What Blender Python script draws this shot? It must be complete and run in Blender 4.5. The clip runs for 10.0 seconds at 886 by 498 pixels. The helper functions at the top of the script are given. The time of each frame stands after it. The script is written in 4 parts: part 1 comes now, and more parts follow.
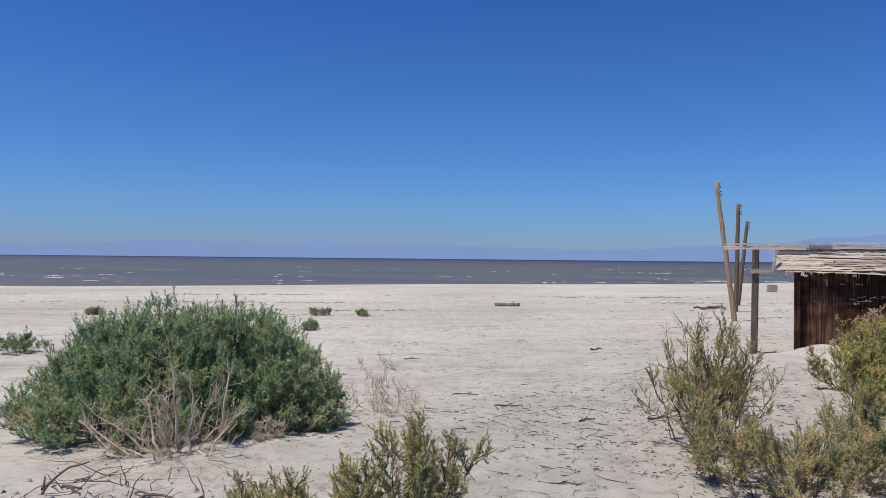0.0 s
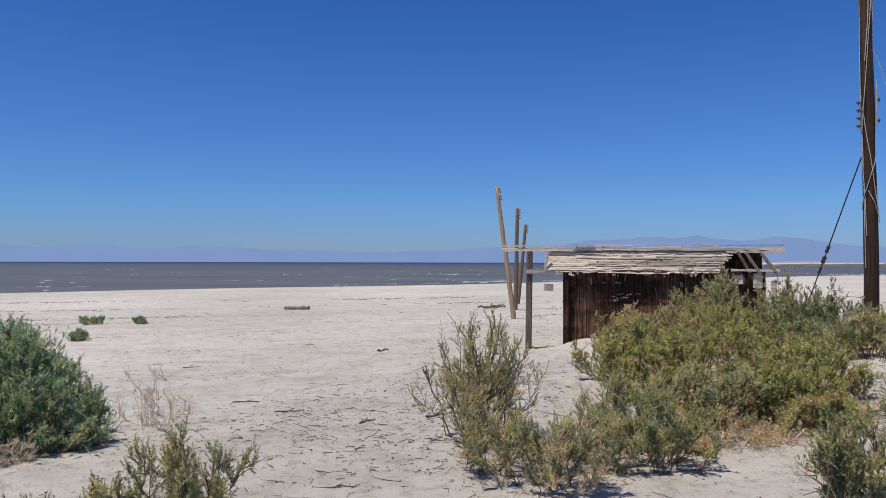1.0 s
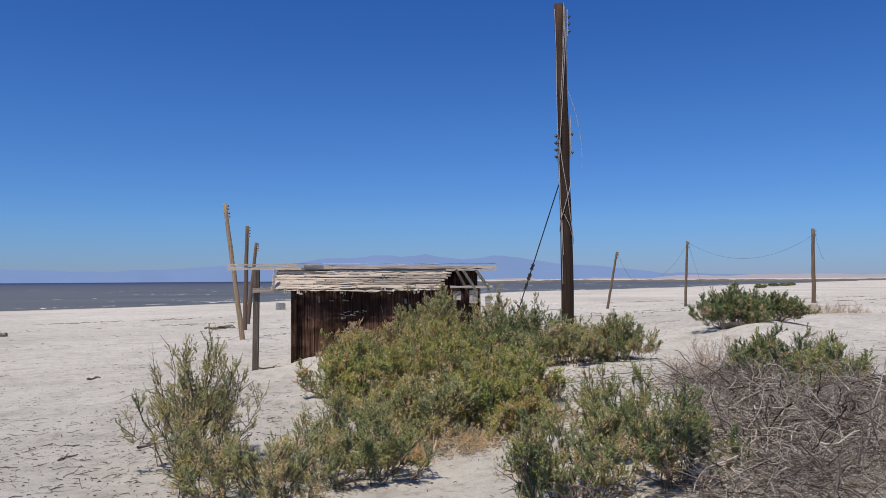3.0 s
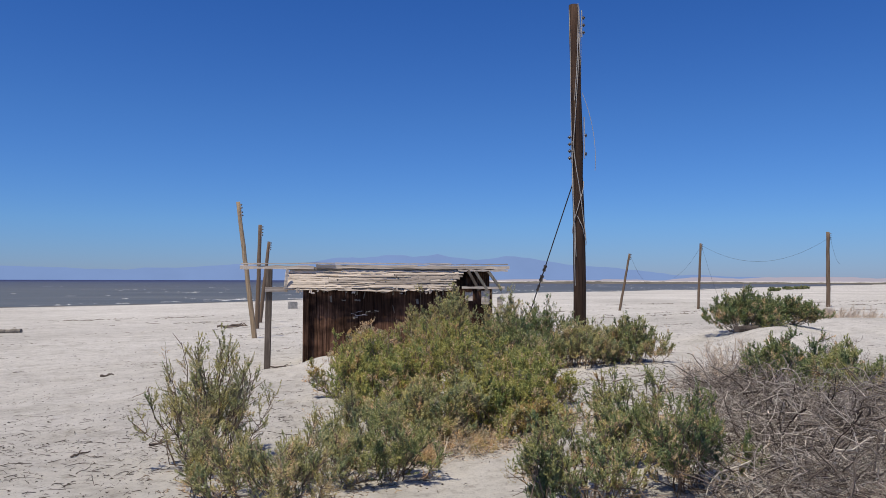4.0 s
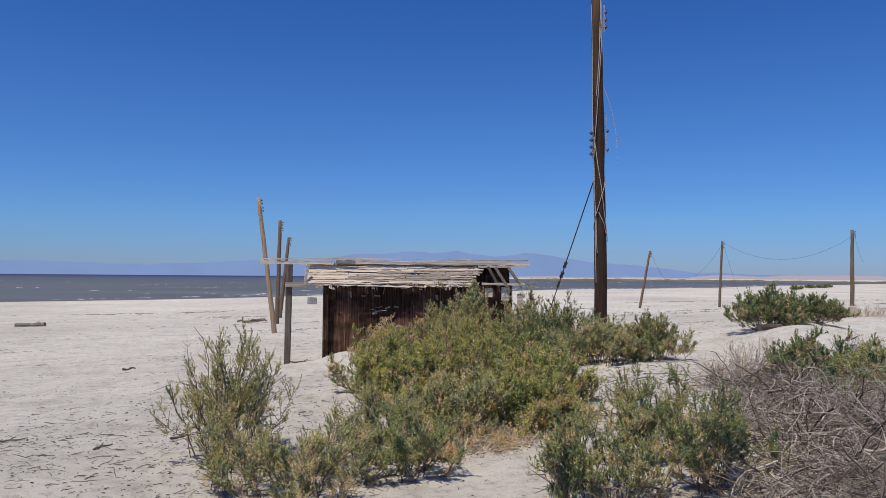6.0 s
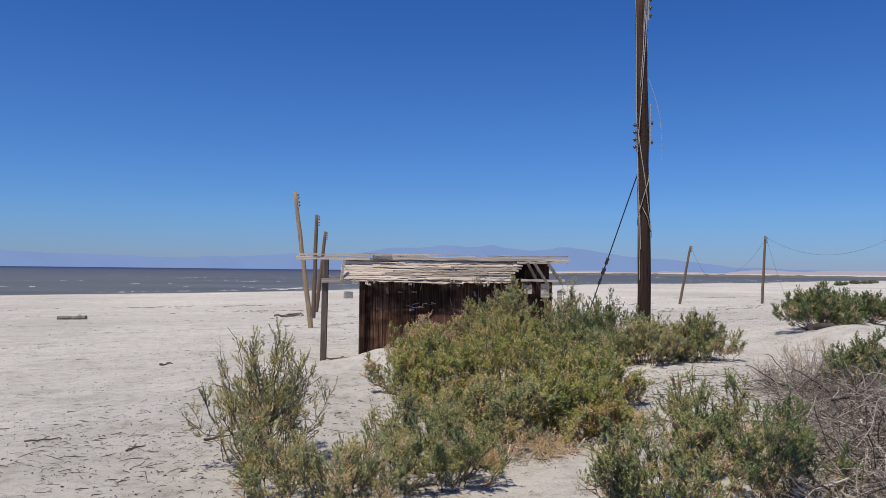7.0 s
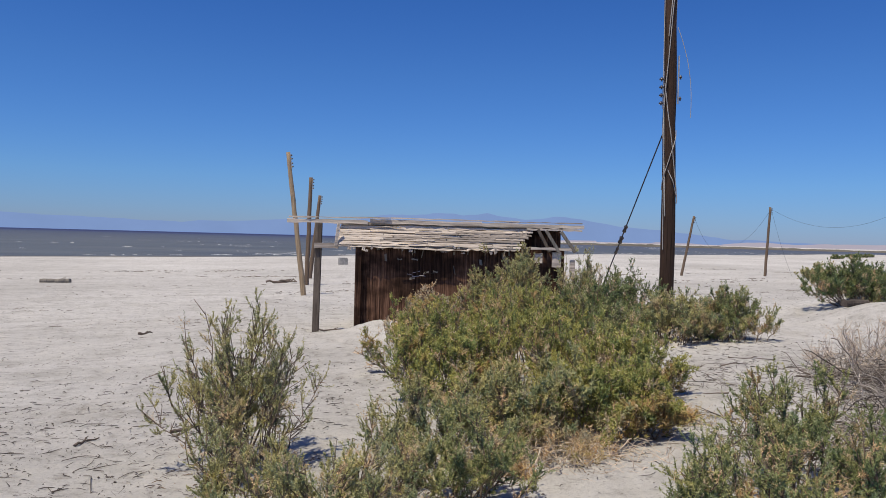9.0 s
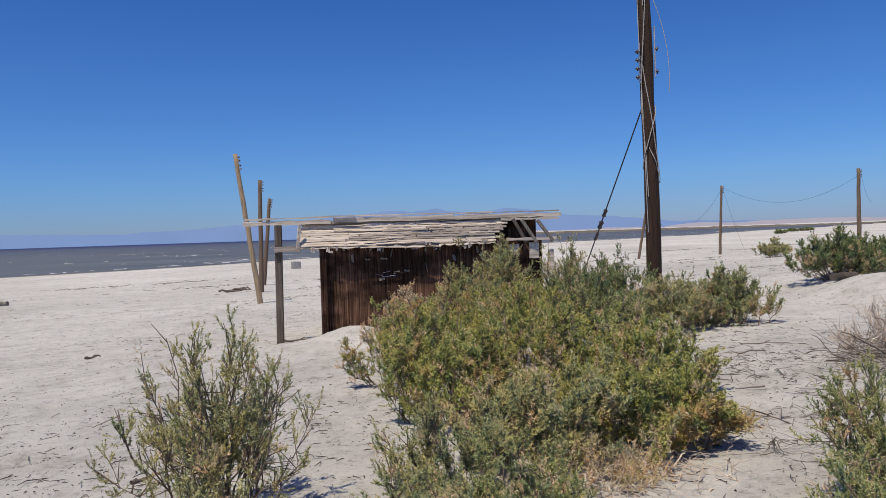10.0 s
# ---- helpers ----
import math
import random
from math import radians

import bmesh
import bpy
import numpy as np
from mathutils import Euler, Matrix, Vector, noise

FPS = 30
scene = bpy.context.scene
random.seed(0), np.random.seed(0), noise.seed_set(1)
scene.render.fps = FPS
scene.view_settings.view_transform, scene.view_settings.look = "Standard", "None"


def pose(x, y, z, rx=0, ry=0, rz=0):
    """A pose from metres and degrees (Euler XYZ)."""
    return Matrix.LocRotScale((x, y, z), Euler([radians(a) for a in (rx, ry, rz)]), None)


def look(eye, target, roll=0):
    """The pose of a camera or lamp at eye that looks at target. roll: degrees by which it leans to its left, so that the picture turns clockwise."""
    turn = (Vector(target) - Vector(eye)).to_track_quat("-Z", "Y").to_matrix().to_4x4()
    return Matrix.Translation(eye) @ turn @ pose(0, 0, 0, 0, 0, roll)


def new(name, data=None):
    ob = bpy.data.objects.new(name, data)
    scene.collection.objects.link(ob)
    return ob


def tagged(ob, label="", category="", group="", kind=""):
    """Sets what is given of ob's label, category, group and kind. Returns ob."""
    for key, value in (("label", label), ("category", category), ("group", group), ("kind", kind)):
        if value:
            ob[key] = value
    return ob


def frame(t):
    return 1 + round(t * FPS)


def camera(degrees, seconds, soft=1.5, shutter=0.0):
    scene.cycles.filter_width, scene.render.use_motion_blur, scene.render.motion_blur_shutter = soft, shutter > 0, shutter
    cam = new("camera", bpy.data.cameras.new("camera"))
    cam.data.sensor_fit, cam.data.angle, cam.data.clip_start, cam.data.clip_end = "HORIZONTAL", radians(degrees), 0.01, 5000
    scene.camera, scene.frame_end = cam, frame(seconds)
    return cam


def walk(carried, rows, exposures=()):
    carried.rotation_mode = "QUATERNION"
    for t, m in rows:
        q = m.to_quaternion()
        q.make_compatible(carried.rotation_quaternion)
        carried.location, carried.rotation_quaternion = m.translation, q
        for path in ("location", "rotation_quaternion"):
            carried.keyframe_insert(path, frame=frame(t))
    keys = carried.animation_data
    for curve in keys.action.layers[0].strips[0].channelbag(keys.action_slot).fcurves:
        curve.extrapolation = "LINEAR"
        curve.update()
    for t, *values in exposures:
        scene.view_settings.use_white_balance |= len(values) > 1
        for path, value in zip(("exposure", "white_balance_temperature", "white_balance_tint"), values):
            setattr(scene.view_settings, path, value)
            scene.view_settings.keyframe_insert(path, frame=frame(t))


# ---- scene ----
cam = camera(58.28, 10.0, soft=0.85)
# seconds, x, y, z, yaw, pitch, roll
ROWS = [
    (0.0, 0.0, -0.0, 2.0, 26.37, 0.68, -0.57),
    (0.5, 0.067, 0.025, 2.011, 18.89, 0.82, -0.46),
    (1.0, 0.11, 0.06, 2.005, 11.55, 0.94, -0.12),
    (1.5, 0.145, 0.063, 2.017, 6.05, 0.99, -0.42),
    (2.0, 0.181, 0.08, 2.015, -0.25, 1.47, -0.51),
    (2.5, 0.215, 0.044, 2.003, -6.18, 1.9, -0.03),
    (2.7, 0.215, 0.044, 2.003, -7.6, 2.13, 0.45),
    (3.8, 0.212, 0.054, 2.01, -6.69, 2.32, -0.1),
    (4.0, 0.212, 0.054, 2.01, -6.61, 2.25, -0.14),
    (4.5, 0.206, 0.072, 2.004, -6.02, 2.13, -0.3),
    (5.0, 0.204, 0.081, 2.006, -5.43, 2.12, -0.38),
    (5.2, 0.204, 0.081, 2.006, -5.37, 2.1, -0.35),
    (6.3, 0.19, 0.12, 2.0, -5.09, 1.84, -0.6),
    (6.5, 0.184, 0.165, 2.002, -4.47, 1.53, -0.58),
    (7.0, 0.175, 0.385, 2.038, -2.7, 1.54, -0.64),
    (7.5, 0.146, 0.578, 2.052, -2.36, 0.99, -1.2),
    (8.0, 0.072, 0.848, 2.073, -2.07, 0.67, -1.04),
    (8.5, 0.089, 1.133, 2.044, -2.04, 0.79, -1.01),
    (9.0, 0.085, 1.553, 2.006, -3.07, -0.78, -1.49),
    (9.5, -0.022, 2.0, 1.991, -5.93, -0.98, 0.42),
    (10.0, -0.187, 2.452, 1.987, -6.71, -1.06, 1.87),
]
walk(cam, [(t, pose(x, y, z, 90 + pitch, roll, yaw)) for t, x, y, z, yaw, pitch, roll in ROWS])

# ---- light ----
SUN_ELEVATION = radians(66)
SHADOW = Vector((0.66, 0.75, 0)).normalized()
SUN_FROM = Vector((-SHADOW.x * math.cos(SUN_ELEVATION), -SHADOW.y * math.cos(SUN_ELEVATION), math.sin(SUN_ELEVATION)))
world = bpy.data.worlds.new("world")
scene.world = world
world.use_nodes = True
wn = world.node_tree.nodes
sky = wn.new("ShaderNodeTexSky")
sky.sky_type, sky.sun_disc, sky.sun_elevation = "NISHITA", False, SUN_ELEVATION
sky.sun_rotation = math.atan2(SUN_FROM.x, SUN_FROM.y)
sky.altitude, sky.air_density, sky.dust_density, sky.ozone_density = 0, 1.0, 0.1, 4.0
deep = wn.new("ShaderNodeGamma")
deep.inputs[1].default_value = 1.25
tint = wn.new("ShaderNodeMix")
tint.data_type, tint.blend_type = "RGBA", "MULTIPLY"
tint.inputs[0].default_value = 1.0
# milky haze low down, deep clear blue higher up
heading, rise, haze = wn.new("ShaderNodeTexCoord"), wn.new("ShaderNodeSeparateXYZ"), wn.new("ShaderNodeValToRGB")
stops = haze.color_ramp.elements
while len(stops) < 5:
    stops.new(0.5)
for stop, (at, colour) in zip(stops, ((0.0, (0.212, 0.292, 0.590, 1)), (0.07, (0.234, 0.366, 0.622, 1)), (0.2, (0.230, 0.392, 0.630, 1)), (0.36, (0.190, 0.385, 0.670, 1)), (0.9, (0.280, 0.400, 0.590, 1)))):
    stop.position, stop.color = at, colour
sky_links = world.node_tree.links
sky_links.new(heading.outputs["Generated"], rise.inputs[0])
sky_links.new(rise.outputs[2], haze.inputs[0])
sky_links.new(haze.outputs[0], tint.inputs[7])
sky_links.new(sky.outputs[0], deep.inputs[0])
sky_links.new(deep.outputs[0], tint.inputs[6])
sky_links.new(tint.outputs[2], wn["Background"].inputs[0])
wn["Background"].inputs[1].default_value = 0.101
sun_data = bpy.data.lights.new("sun", "SUN")
sun_data.energy, sun_data.angle, sun_data.color = 4.02, radians(0.55), (1.0, 0.89, 0.71)
sun = new("sun", sun_data)
sun.matrix_world = look(SUN_FROM * 50, (0, 0, 0))
scene.view_settings.exposure = 0.0


# ---- materials ----
def material(name, rough=0.9, spec=0.3):
    m = bpy.data.materials.new(name)
    m.use_nodes = True
    n = m.node_tree.nodes
    b = n["Principled BSDF"]
    b.inputs["Roughness"].default_value = rough
    b.inputs["Specular IOR Level"].default_value = spec
    return m, n, m.node_tree.links, b


def ramp(n, stops):
    r = n.new("ShaderNodeValToRGB")
    e = r.color_ramp.elements
    while len(e) < len(stops):
        e.new(0.5)
    for k, (p, c) in enumerate(stops):
        e[k].position, e[k].color = p, (*c, 1)
    return r


def tex(n, l, scale, detail=4, rough=0.6, stretch=(1, 1, 1), coord="Object", spin=0.0):
    tc, mp, no = n.new("ShaderNodeTexCoord"), n.new("ShaderNodeMapping"), n.new("ShaderNodeTexNoise")
    mp.inputs["Scale"].default_value = stretch
    if spin:
        mp.vector_type = "TEXTURE"
        mp.inputs["Scale"].default_value = tuple(1 / v for v in stretch)
        mp.inputs["Rotation"].default_value = (0, 0, spin)
    l.new(tc.outputs[coord], mp.inputs[0])
    l.new(mp.outputs[0], no.inputs["Vector"])
    no.inputs["Scale"].default_value, no.inputs["Detail"].default_value, no.inputs["Roughness"].default_value = scale, detail, rough
    return no


def mix(n, l, fac, a, b, mode="MIX"):
    m = n.new("ShaderNodeMix")
    m.data_type, m.blend_type = "RGBA", mode
    for sock, v in ((m.inputs[0], fac), (m.inputs[6], a), (m.inputs[7], b)):
        if isinstance(v, (int, float)):
            sock.default_value = v
        elif isinstance(v, tuple):
            sock.default_value = (*v, 1)
        else:
            l.new(v, sock)
    return m.outputs[2]


def bump(n, l, b, height, strength, distance):
    bp = n.new("ShaderNodeBump")
    bp.inputs["Strength"].default_value, bp.inputs["Distance"].default_value = strength, distance
    l.new(height, bp.inputs["Height"])
    l.new(bp.outputs[0], b.inputs["Normal"])
    return bp


def sand_material():
    m, n, l, b = material("sand", 0.95, 0.15)
    big = tex(n, l, 0.09, 5, 0.6, (1, 0.55, 1))
    r1 = ramp(n, [(0.32, (0.48, 0.465, 0.44)), (0.5, (0.58, 0.565, 0.54)), (0.68, (0.66, 0.645, 0.62))])
    l.new(big.outputs[0], r1.inputs[0])
    mid = tex(n, l, 1.7, 6, 0.7)
    r2 = ramp(n, [(0.3, (0.78, 0.77, 0.75)), (0.52, (1, 1, 1)), (0.75, (1.06, 1.05, 1.03))])
    l.new(mid.outputs[0], r2.inputs[0])
    c = mix(n, l, 1.0, r1.outputs[0], r2.outputs[0], "MULTIPLY")
    streak = tex(n, l, 0.5, 6, 0.75, (0.1, 1.3, 1), spin=0.48)
    r3 = ramp(n, [(0.30, (0.62, 0.58, 0.54)), (0.40, (0.9, 0.9, 0.88)), (0.55, (1.03, 1.03, 1.03))])
    l.new(streak.outputs[0], r3.inputs[0])
    c = mix(n, l, 0.7, c, r3.outputs[0], "MULTIPLY")
    mottle = tex(n, l, 7.0, 5, 0.75)
    r5 = ramp(n, [(0.34, (0.72, 0.70, 0.68)), (0.47, (1, 1, 1)), (0.7, (1.08, 1.07, 1.05))])
    l.new(mottle.outputs[0], r5.inputs[0])
    c = mix(n, l, 1.0, c, r5.outputs[0], "MULTIPLY")
    fine = tex(n, l, 42, 4, 0.85)
    r4 = ramp(n, [(0.30, (0.45, 0.43, 0.4)), (0.44, (1, 1, 1)), (0.7, (1.1, 1.1, 1.08))])
    l.new(fine.outputs[0], r4.inputs[0])
    c = mix(n, l, 0.9, c, r4.outputs[0], "MULTIPLY")
    # wet sand at the water's edge
    tc, sep, wet = n.new("ShaderNodeTexCoord"), n.new("ShaderNodeSeparateXYZ"), n.new("ShaderNodeMapRange")
    l.new(tc.outputs["Object"], sep.inputs[0])
    l.new(sep.outputs[2], wet.inputs[0])
    wet.inputs[1].default_value, wet.inputs[2].default_value, wet.inputs[3].default_value, wet.inputs[4].default_value = -0.42, -0.38, 1, 0
    c = mix(n, l, wet.outputs[0], c, (0.12, 0.11, 0.10))
    l.new(c, b.inputs["Base Color"])
    mul = n.new("ShaderNodeMath")
    mul.operation = "MULTIPLY_ADD"
    l.new(mid.outputs[0], mul.inputs[0])
    mul.inputs[1].default_value = 2.0
    l.new(fine.outputs[0], mul.inputs[2])
    bump(n, l, b, mul.outputs[0], 0.7, 0.035)
    return m


def sea_material():
    m, n, l, b = material("sea_water", 0.5, 0.12)
    big = tex(n, l, 0.02, 4, 0.6, (1, 3, 1))
    r = ramp(n, [(0.35, (0.10, 0.113, 0.122)), (0.65, (0.145, 0.156, 0.158))])
    l.new(big.outputs[0], r.inputs[0])
    # base colour turns darker and bluer with distance along y
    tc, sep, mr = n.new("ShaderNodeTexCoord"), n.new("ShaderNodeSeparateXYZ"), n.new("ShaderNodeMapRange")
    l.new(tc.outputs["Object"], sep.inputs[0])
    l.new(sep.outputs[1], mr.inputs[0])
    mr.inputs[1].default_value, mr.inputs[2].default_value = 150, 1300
    water_by_distance = mix(n, l, mr.outputs[0], r.outputs[0], (0.045, 0.05, 0.115))
    chop = tex(n, l, 0.35, 5, 0.65, (0.35, 1, 1))
    l.new(water_by_distance, b.inputs["Base Color"])
    bump(n, l, b, chop.outputs[0], 0.8, 0.5)
    return m


def plain(name, col, rough=0.9, spec=0.25, var=0.35, scale=6.0, bumps=0.0, stretch=(1, 1, 1), metal=0.0):
    m, n, l, b = material(name, rough, spec)
    no = tex(n, l, scale, 6, 0.65, stretch)
    lo, hi = tuple(c * (1 - var) for c in col), tuple(min(1, c * (1 + var)) for c in col)
    r = ramp(n, [(0.3, lo), (0.5, col), (0.7, hi)])
    l.new(no.outputs[0], r.inputs[0])
    l.new(r.outputs[0], b.inputs["Base Color"])
    b.inputs["Metallic"].default_value = metal
    if bumps:
        bump(n, l, b, no.outputs[0], 0.8, bumps)
    return m


def leaf_material(name, dark, mid, light, dry, dry_at=0.66):
    """Leaves that differ one by one, tuft by tuft and in half-dry patches."""
    m, n, l, b = material(name, 0.65, 0.2)
    geo = n.new("ShaderNodeNewGeometry")
    r = ramp(n, [(0.0, dark), (0.5, mid), (1.0, light)])
    l.new(geo.outputs["Random Per Island"], r.inputs[0])
    clump = tex(n, l, 6.5, 2, 0.5)
    r3 = ramp(n, [(0.34, (0.62, 0.76, 0.85)), (0.5, (1, 1, 1)), (0.66, (1.25, 1.13, 1.0))])
    l.new(clump.outputs[0], r3.inputs[0])
    c = mix(n, l, 1.0, r.outputs[0], r3.outputs[0], "MULTIPLY")
    patch = tex(n, l, 2.6, 4, 0.65)
    r2 = ramp(n, [(dry_at - 0.05, (0, 0, 0)), (dry_at + 0.05, (1, 1, 1))])
    l.new(patch.outputs[0], r2.inputs[0])
    c = mix(n, l, r2.outputs[0], c, dry)
    l.new(c, b.inputs["Base Color"])
    tr = n.new("ShaderNodeBsdfTranslucent")
    l.new(c, tr.inputs[0])
    ms = n.new("ShaderNodeMixShader")
    ms.inputs[0].default_value = 0.22
    l.new(b.outputs[0], ms.inputs[1])
    l.new(tr.outputs[0], ms.inputs[2])
    l.new(ms.outputs[0], n["Material Output"].inputs[0])
    return m


def cracked_wood(name, dark, mid, pale):
    m, n, l, b = material(name, 0.85, 0.2)
    grain = tex(n, l, 3.0, 6, 0.7, (14, 14, 0.35))
    r = ramp(n, [(0.36, dark), (0.48, mid), (0.62, mid), (0.74, pale)])
    l.new(grain.outputs[0], r.inputs[0])
    wear = tex(n, l, 0.8, 3, 0.6, (1.5, 1.5, 0.5))
    r2 = ramp(n, [(0.45, (0.75, 0.75, 0.75)), (0.7, (1.5, 1.45, 1.4))])
    l.new(wear.outputs[0], r2.inputs[0])
    l.new(mix(n, l, 1.0, r.outputs[0], r2.outputs[0], "MULTIPLY"), b.inputs["Base Color"])
    bump(n, l, b, grain.outputs[0], 1.0, 0.02)
    return m


SAND, SEA = sand_material(), sea_material()
LEAF_BLUE = leaf_material("leaf_bluegreen", (0.16, 0.245, 0.12), (0.30, 0.41, 0.21), (0.46, 0.57, 0.33), (0.42, 0.35, 0.19), 0.71)
LEAF_OLIVE = leaf_material("leaf_olive", (0.26, 0.255, 0.105), (0.41, 0.405, 0.175), (0.55, 0.53, 0.30), (0.56, 0.45, 0.27), 0.59)
LEAF_YELLOW = leaf_material("leaf_yellowgreen", (0.23, 0.235, 0.065), (0.37, 0.38, 0.115), (0.50, 0.50, 0.20), (0.52, 0.34, 0.16), 0.59)
LEAF_GREEN = leaf_material("leaf_green", (0.165, 0.19, 0.07), (0.33, 0.355, 0.14), (0.50, 0.50, 0.27), (0.50, 0.32, 0.18), 0.60)
LEAF_DEEP = leaf_material("leaf_deep_green", (0.11, 0.145, 0.06), (0.21, 0.255, 0.105), (0.33, 0.37, 0.18), (0.38, 0.26, 0.15), 0.63)
LEAF_DRY = leaf_material("leaf_dry", (0.36, 0.25, 0.15), (0.60, 0.45, 0.27), (0.78, 0.65, 0.46), (0.40, 0.37, 0.15), 0.62)
TWIG = plain("twig_brown", (0.20, 0.15, 0.11), 0.9, 0.2, 0.5, 4.0)
TWIG_TAN = plain("twig_tan", (0.66, 0.55, 0.44), 0.9, 0.2, 0.4, 4.0)


def strand_material(name, stops):
    """Bare wood whose strands differ from one another."""
    m, n, l, b = material(name, 0.9, 0.2)
    geo = n.new("ShaderNodeNewGeometry")
    r = ramp(n, stops)
    l.new(geo.outputs["Random Per Island"], r.inputs[0])
    no = tex(n, l, 4.0, 4, 0.6)
    r2 = ramp(n, [(0.35, (0.7, 0.68, 0.66)), (0.65, (1.15, 1.12, 1.08))])
    l.new(no.outputs[0], r2.inputs[0])
    l.new(mix(n, l, 1.0, r.outputs[0], r2.outputs[0], "MULTIPLY"), b.inputs["Base Color"])
    return m


TWIG_GREY = strand_material("twig_grey", [(0.0, (0.05, 0.04, 0.035)), (0.4, (0.21, 0.18, 0.16)), (0.75, (0.44, 0.405, 0.37)), (1.0, (0.74, 0.70, 0.65))])
LITTER = strand_material("shrub_litter", [(0.0, (0.07, 0.05, 0.04)), (0.5, (0.22, 0.16, 0.11)), (1.0, (0.50, 0.38, 0.26))])
DARK_DEBRIS = plain("dark_driftwood", (0.09, 0.075, 0.065), 0.9, 0.2, 0.5, 5.0)
DARK_TWIG = plain("dark_twig", (0.15, 0.12, 0.10), 0.9, 0.2, 0.6, 5.0)
WRACK = plain("brown_wrack", (0.25, 0.22, 0.185), 0.95, 0.1, 0.4, 3.0)
CLOD = plain("pale_clod", (0.42, 0.40, 0.375), 0.95, 0.1, 0.3, 5.0)
DRIFT = plain("grey_driftwood", (0.22, 0.20, 0.17), 0.9, 0.2, 0.4, 5.0, 0.01, (6, 1, 1))
PALE_WOOD = plain("bleached_wood", (0.58, 0.505, 0.425), 0.9, 0.2, 0.45, 2.2, 0.01, (0.6, 5, 14))
GREY_WOOD = plain("grey_weathered_wood", (0.34, 0.295, 0.255), 0.9, 0.2, 0.45, 2.2, 0.01, (0.6, 5, 14))
MARK = plain("faded_white_paint", (0.45, 0.43, 0.46), 0.9, 0.1, 0.4, 9.0)
POST_WOOD = plain("post_wood", (0.12, 0.098, 0.08), 0.9, 0.2, 0.6, 3.0, 0.006, (8, 8, 0.8))


def stained_boards():
    m, n, l, b = material("dark_stained_wood", 0.9, 0.08)
    grain = tex(n, l, 2.6, 6, 0.75, (16, 16, 0.5))
    r = ramp(n, [(0.34, (0.020, 0.012, 0.009)), (0.49, (0.095, 0.056, 0.039)), (0.62, (0.21, 0.13, 0.09)), (0.74, (0.42, 0.31, 0.23))])
    l.new(grain.outputs[0], r.inputs[0])
    worn = tex(n, l, 1.1, 4, 0.6, (1.0, 1.0, 1.4))
    r2 = ramp(n, [(0.40, (0.32, 0.30, 0.30)), (0.56, (1.25, 1.15, 1.1))])
    l.new(worn.outputs[0], r2.inputs[0])
    l.new(mix(n, l, 1.0, r.outputs[0], r2.outputs[0], "MULTIPLY"), b.inputs["Base Color"])
    bump(n, l, b, grain.outputs[0], 0.8, 0.008)
    return m


DARK_WOOD = stained_boards()
POLE_WOOD = cracked_wood("pole_brown_wood", (0.022, 0.014, 0.010), (0.072, 0.044, 0.031), (0.22, 0.155, 0.105))
POLE_TAN = plain("pole_tan_wood", (0.34, 0.255, 0.165), 0.85, 0.2, 0.35, 3.0, 0.008, (9, 9, 0.5))
POLE_GREY = plain("pole_grey_wood", (0.16, 0.115, 0.08), 0.85, 0.2, 0.35, 3.0, 0.008, (9, 9, 0.5))
WIRE_DARK = plain("dark_wire", (0.05, 0.05, 0.055), 0.6, 0.4, 0.2, 8.0)
WIRE_PALE = plain("pale_wire", (0.42, 0.40, 0.37), 0.6, 0.4, 0.2, 8.0)
CERAMIC = plain("insulator_ceramic", (0.06, 0.05, 0.05), 0.3, 0.5, 0.2, 8.0)
GALVANISED = plain("galvanised_steel", (0.5, 0.5, 0.5), 0.5, 0.5, 0.2, 8.0, 0, (1, 1, 1), 0.6)
CONCRETE = plain("concrete_block", (0.32, 0.31, 0.29), 0.95, 0.2, 0.3, 6.0, 0.01)
FOAM = plain("white_foam", (0.8, 0.8, 0.8), 0.9, 0.2, 0.1, 1.0)


# ---- mesh helpers ----
def link_mesh(name, verts, faces, mat, parent=None, smooth=False):
    me = bpy.data.meshes.new(name)
    me.from_pydata(verts, [], faces)
    me.materials.append(mat)
    if smooth:
        me.polygons.foreach_set("use_smooth", [True] * len(me.polygons))
    me.update()
    ob = new(name, me)
    ob.parent = parent
    return ob


def link_arrays(name, v, f, mat, parent=None):
    """A mesh from arrays: v (n, 3), f (m, 4) or (m, 3)."""
    me = bpy.data.meshes.new(name)
    k = f.shape[1]
    me.vertices.add(len(v))
    me.vertices.foreach_set("co", v.astype(np.float32).ravel())
    me.loops.add(f.size)
    me.loops.foreach_set("vertex_index", f.astype(np.int32).ravel())
    me.polygons.add(len(f))
    me.polygons.foreach_set("loop_start", np.arange(0, f.size, k, dtype=np.int32))
    me.polygons.foreach_set("loop_total", np.full(len(f), k, dtype=np.int32))
    me.materials.append(mat)
    me.update(calc_edges=True)
    me.validate()
    ob = new(name, me)
    ob.parent = parent
    return ob


def part(name, bm, mat, parent, label=""):
    me = bpy.data.meshes.new(name)
    bm.to_mesh(me)
    bm.free()
    me.materials.append(mat)
    ob = new(name, me)
    ob.parent = parent
    return tagged(ob, label=label)


def thing(name, label, category, group="", kind="", at=(0, 0, 0), turn=0.0):
    ob = new(name)
    ob.empty_display_size = 0.2
    ob.matrix_basis = pose(*at, 0, 0, turn)
    return tagged(ob, label, category, group, kind)


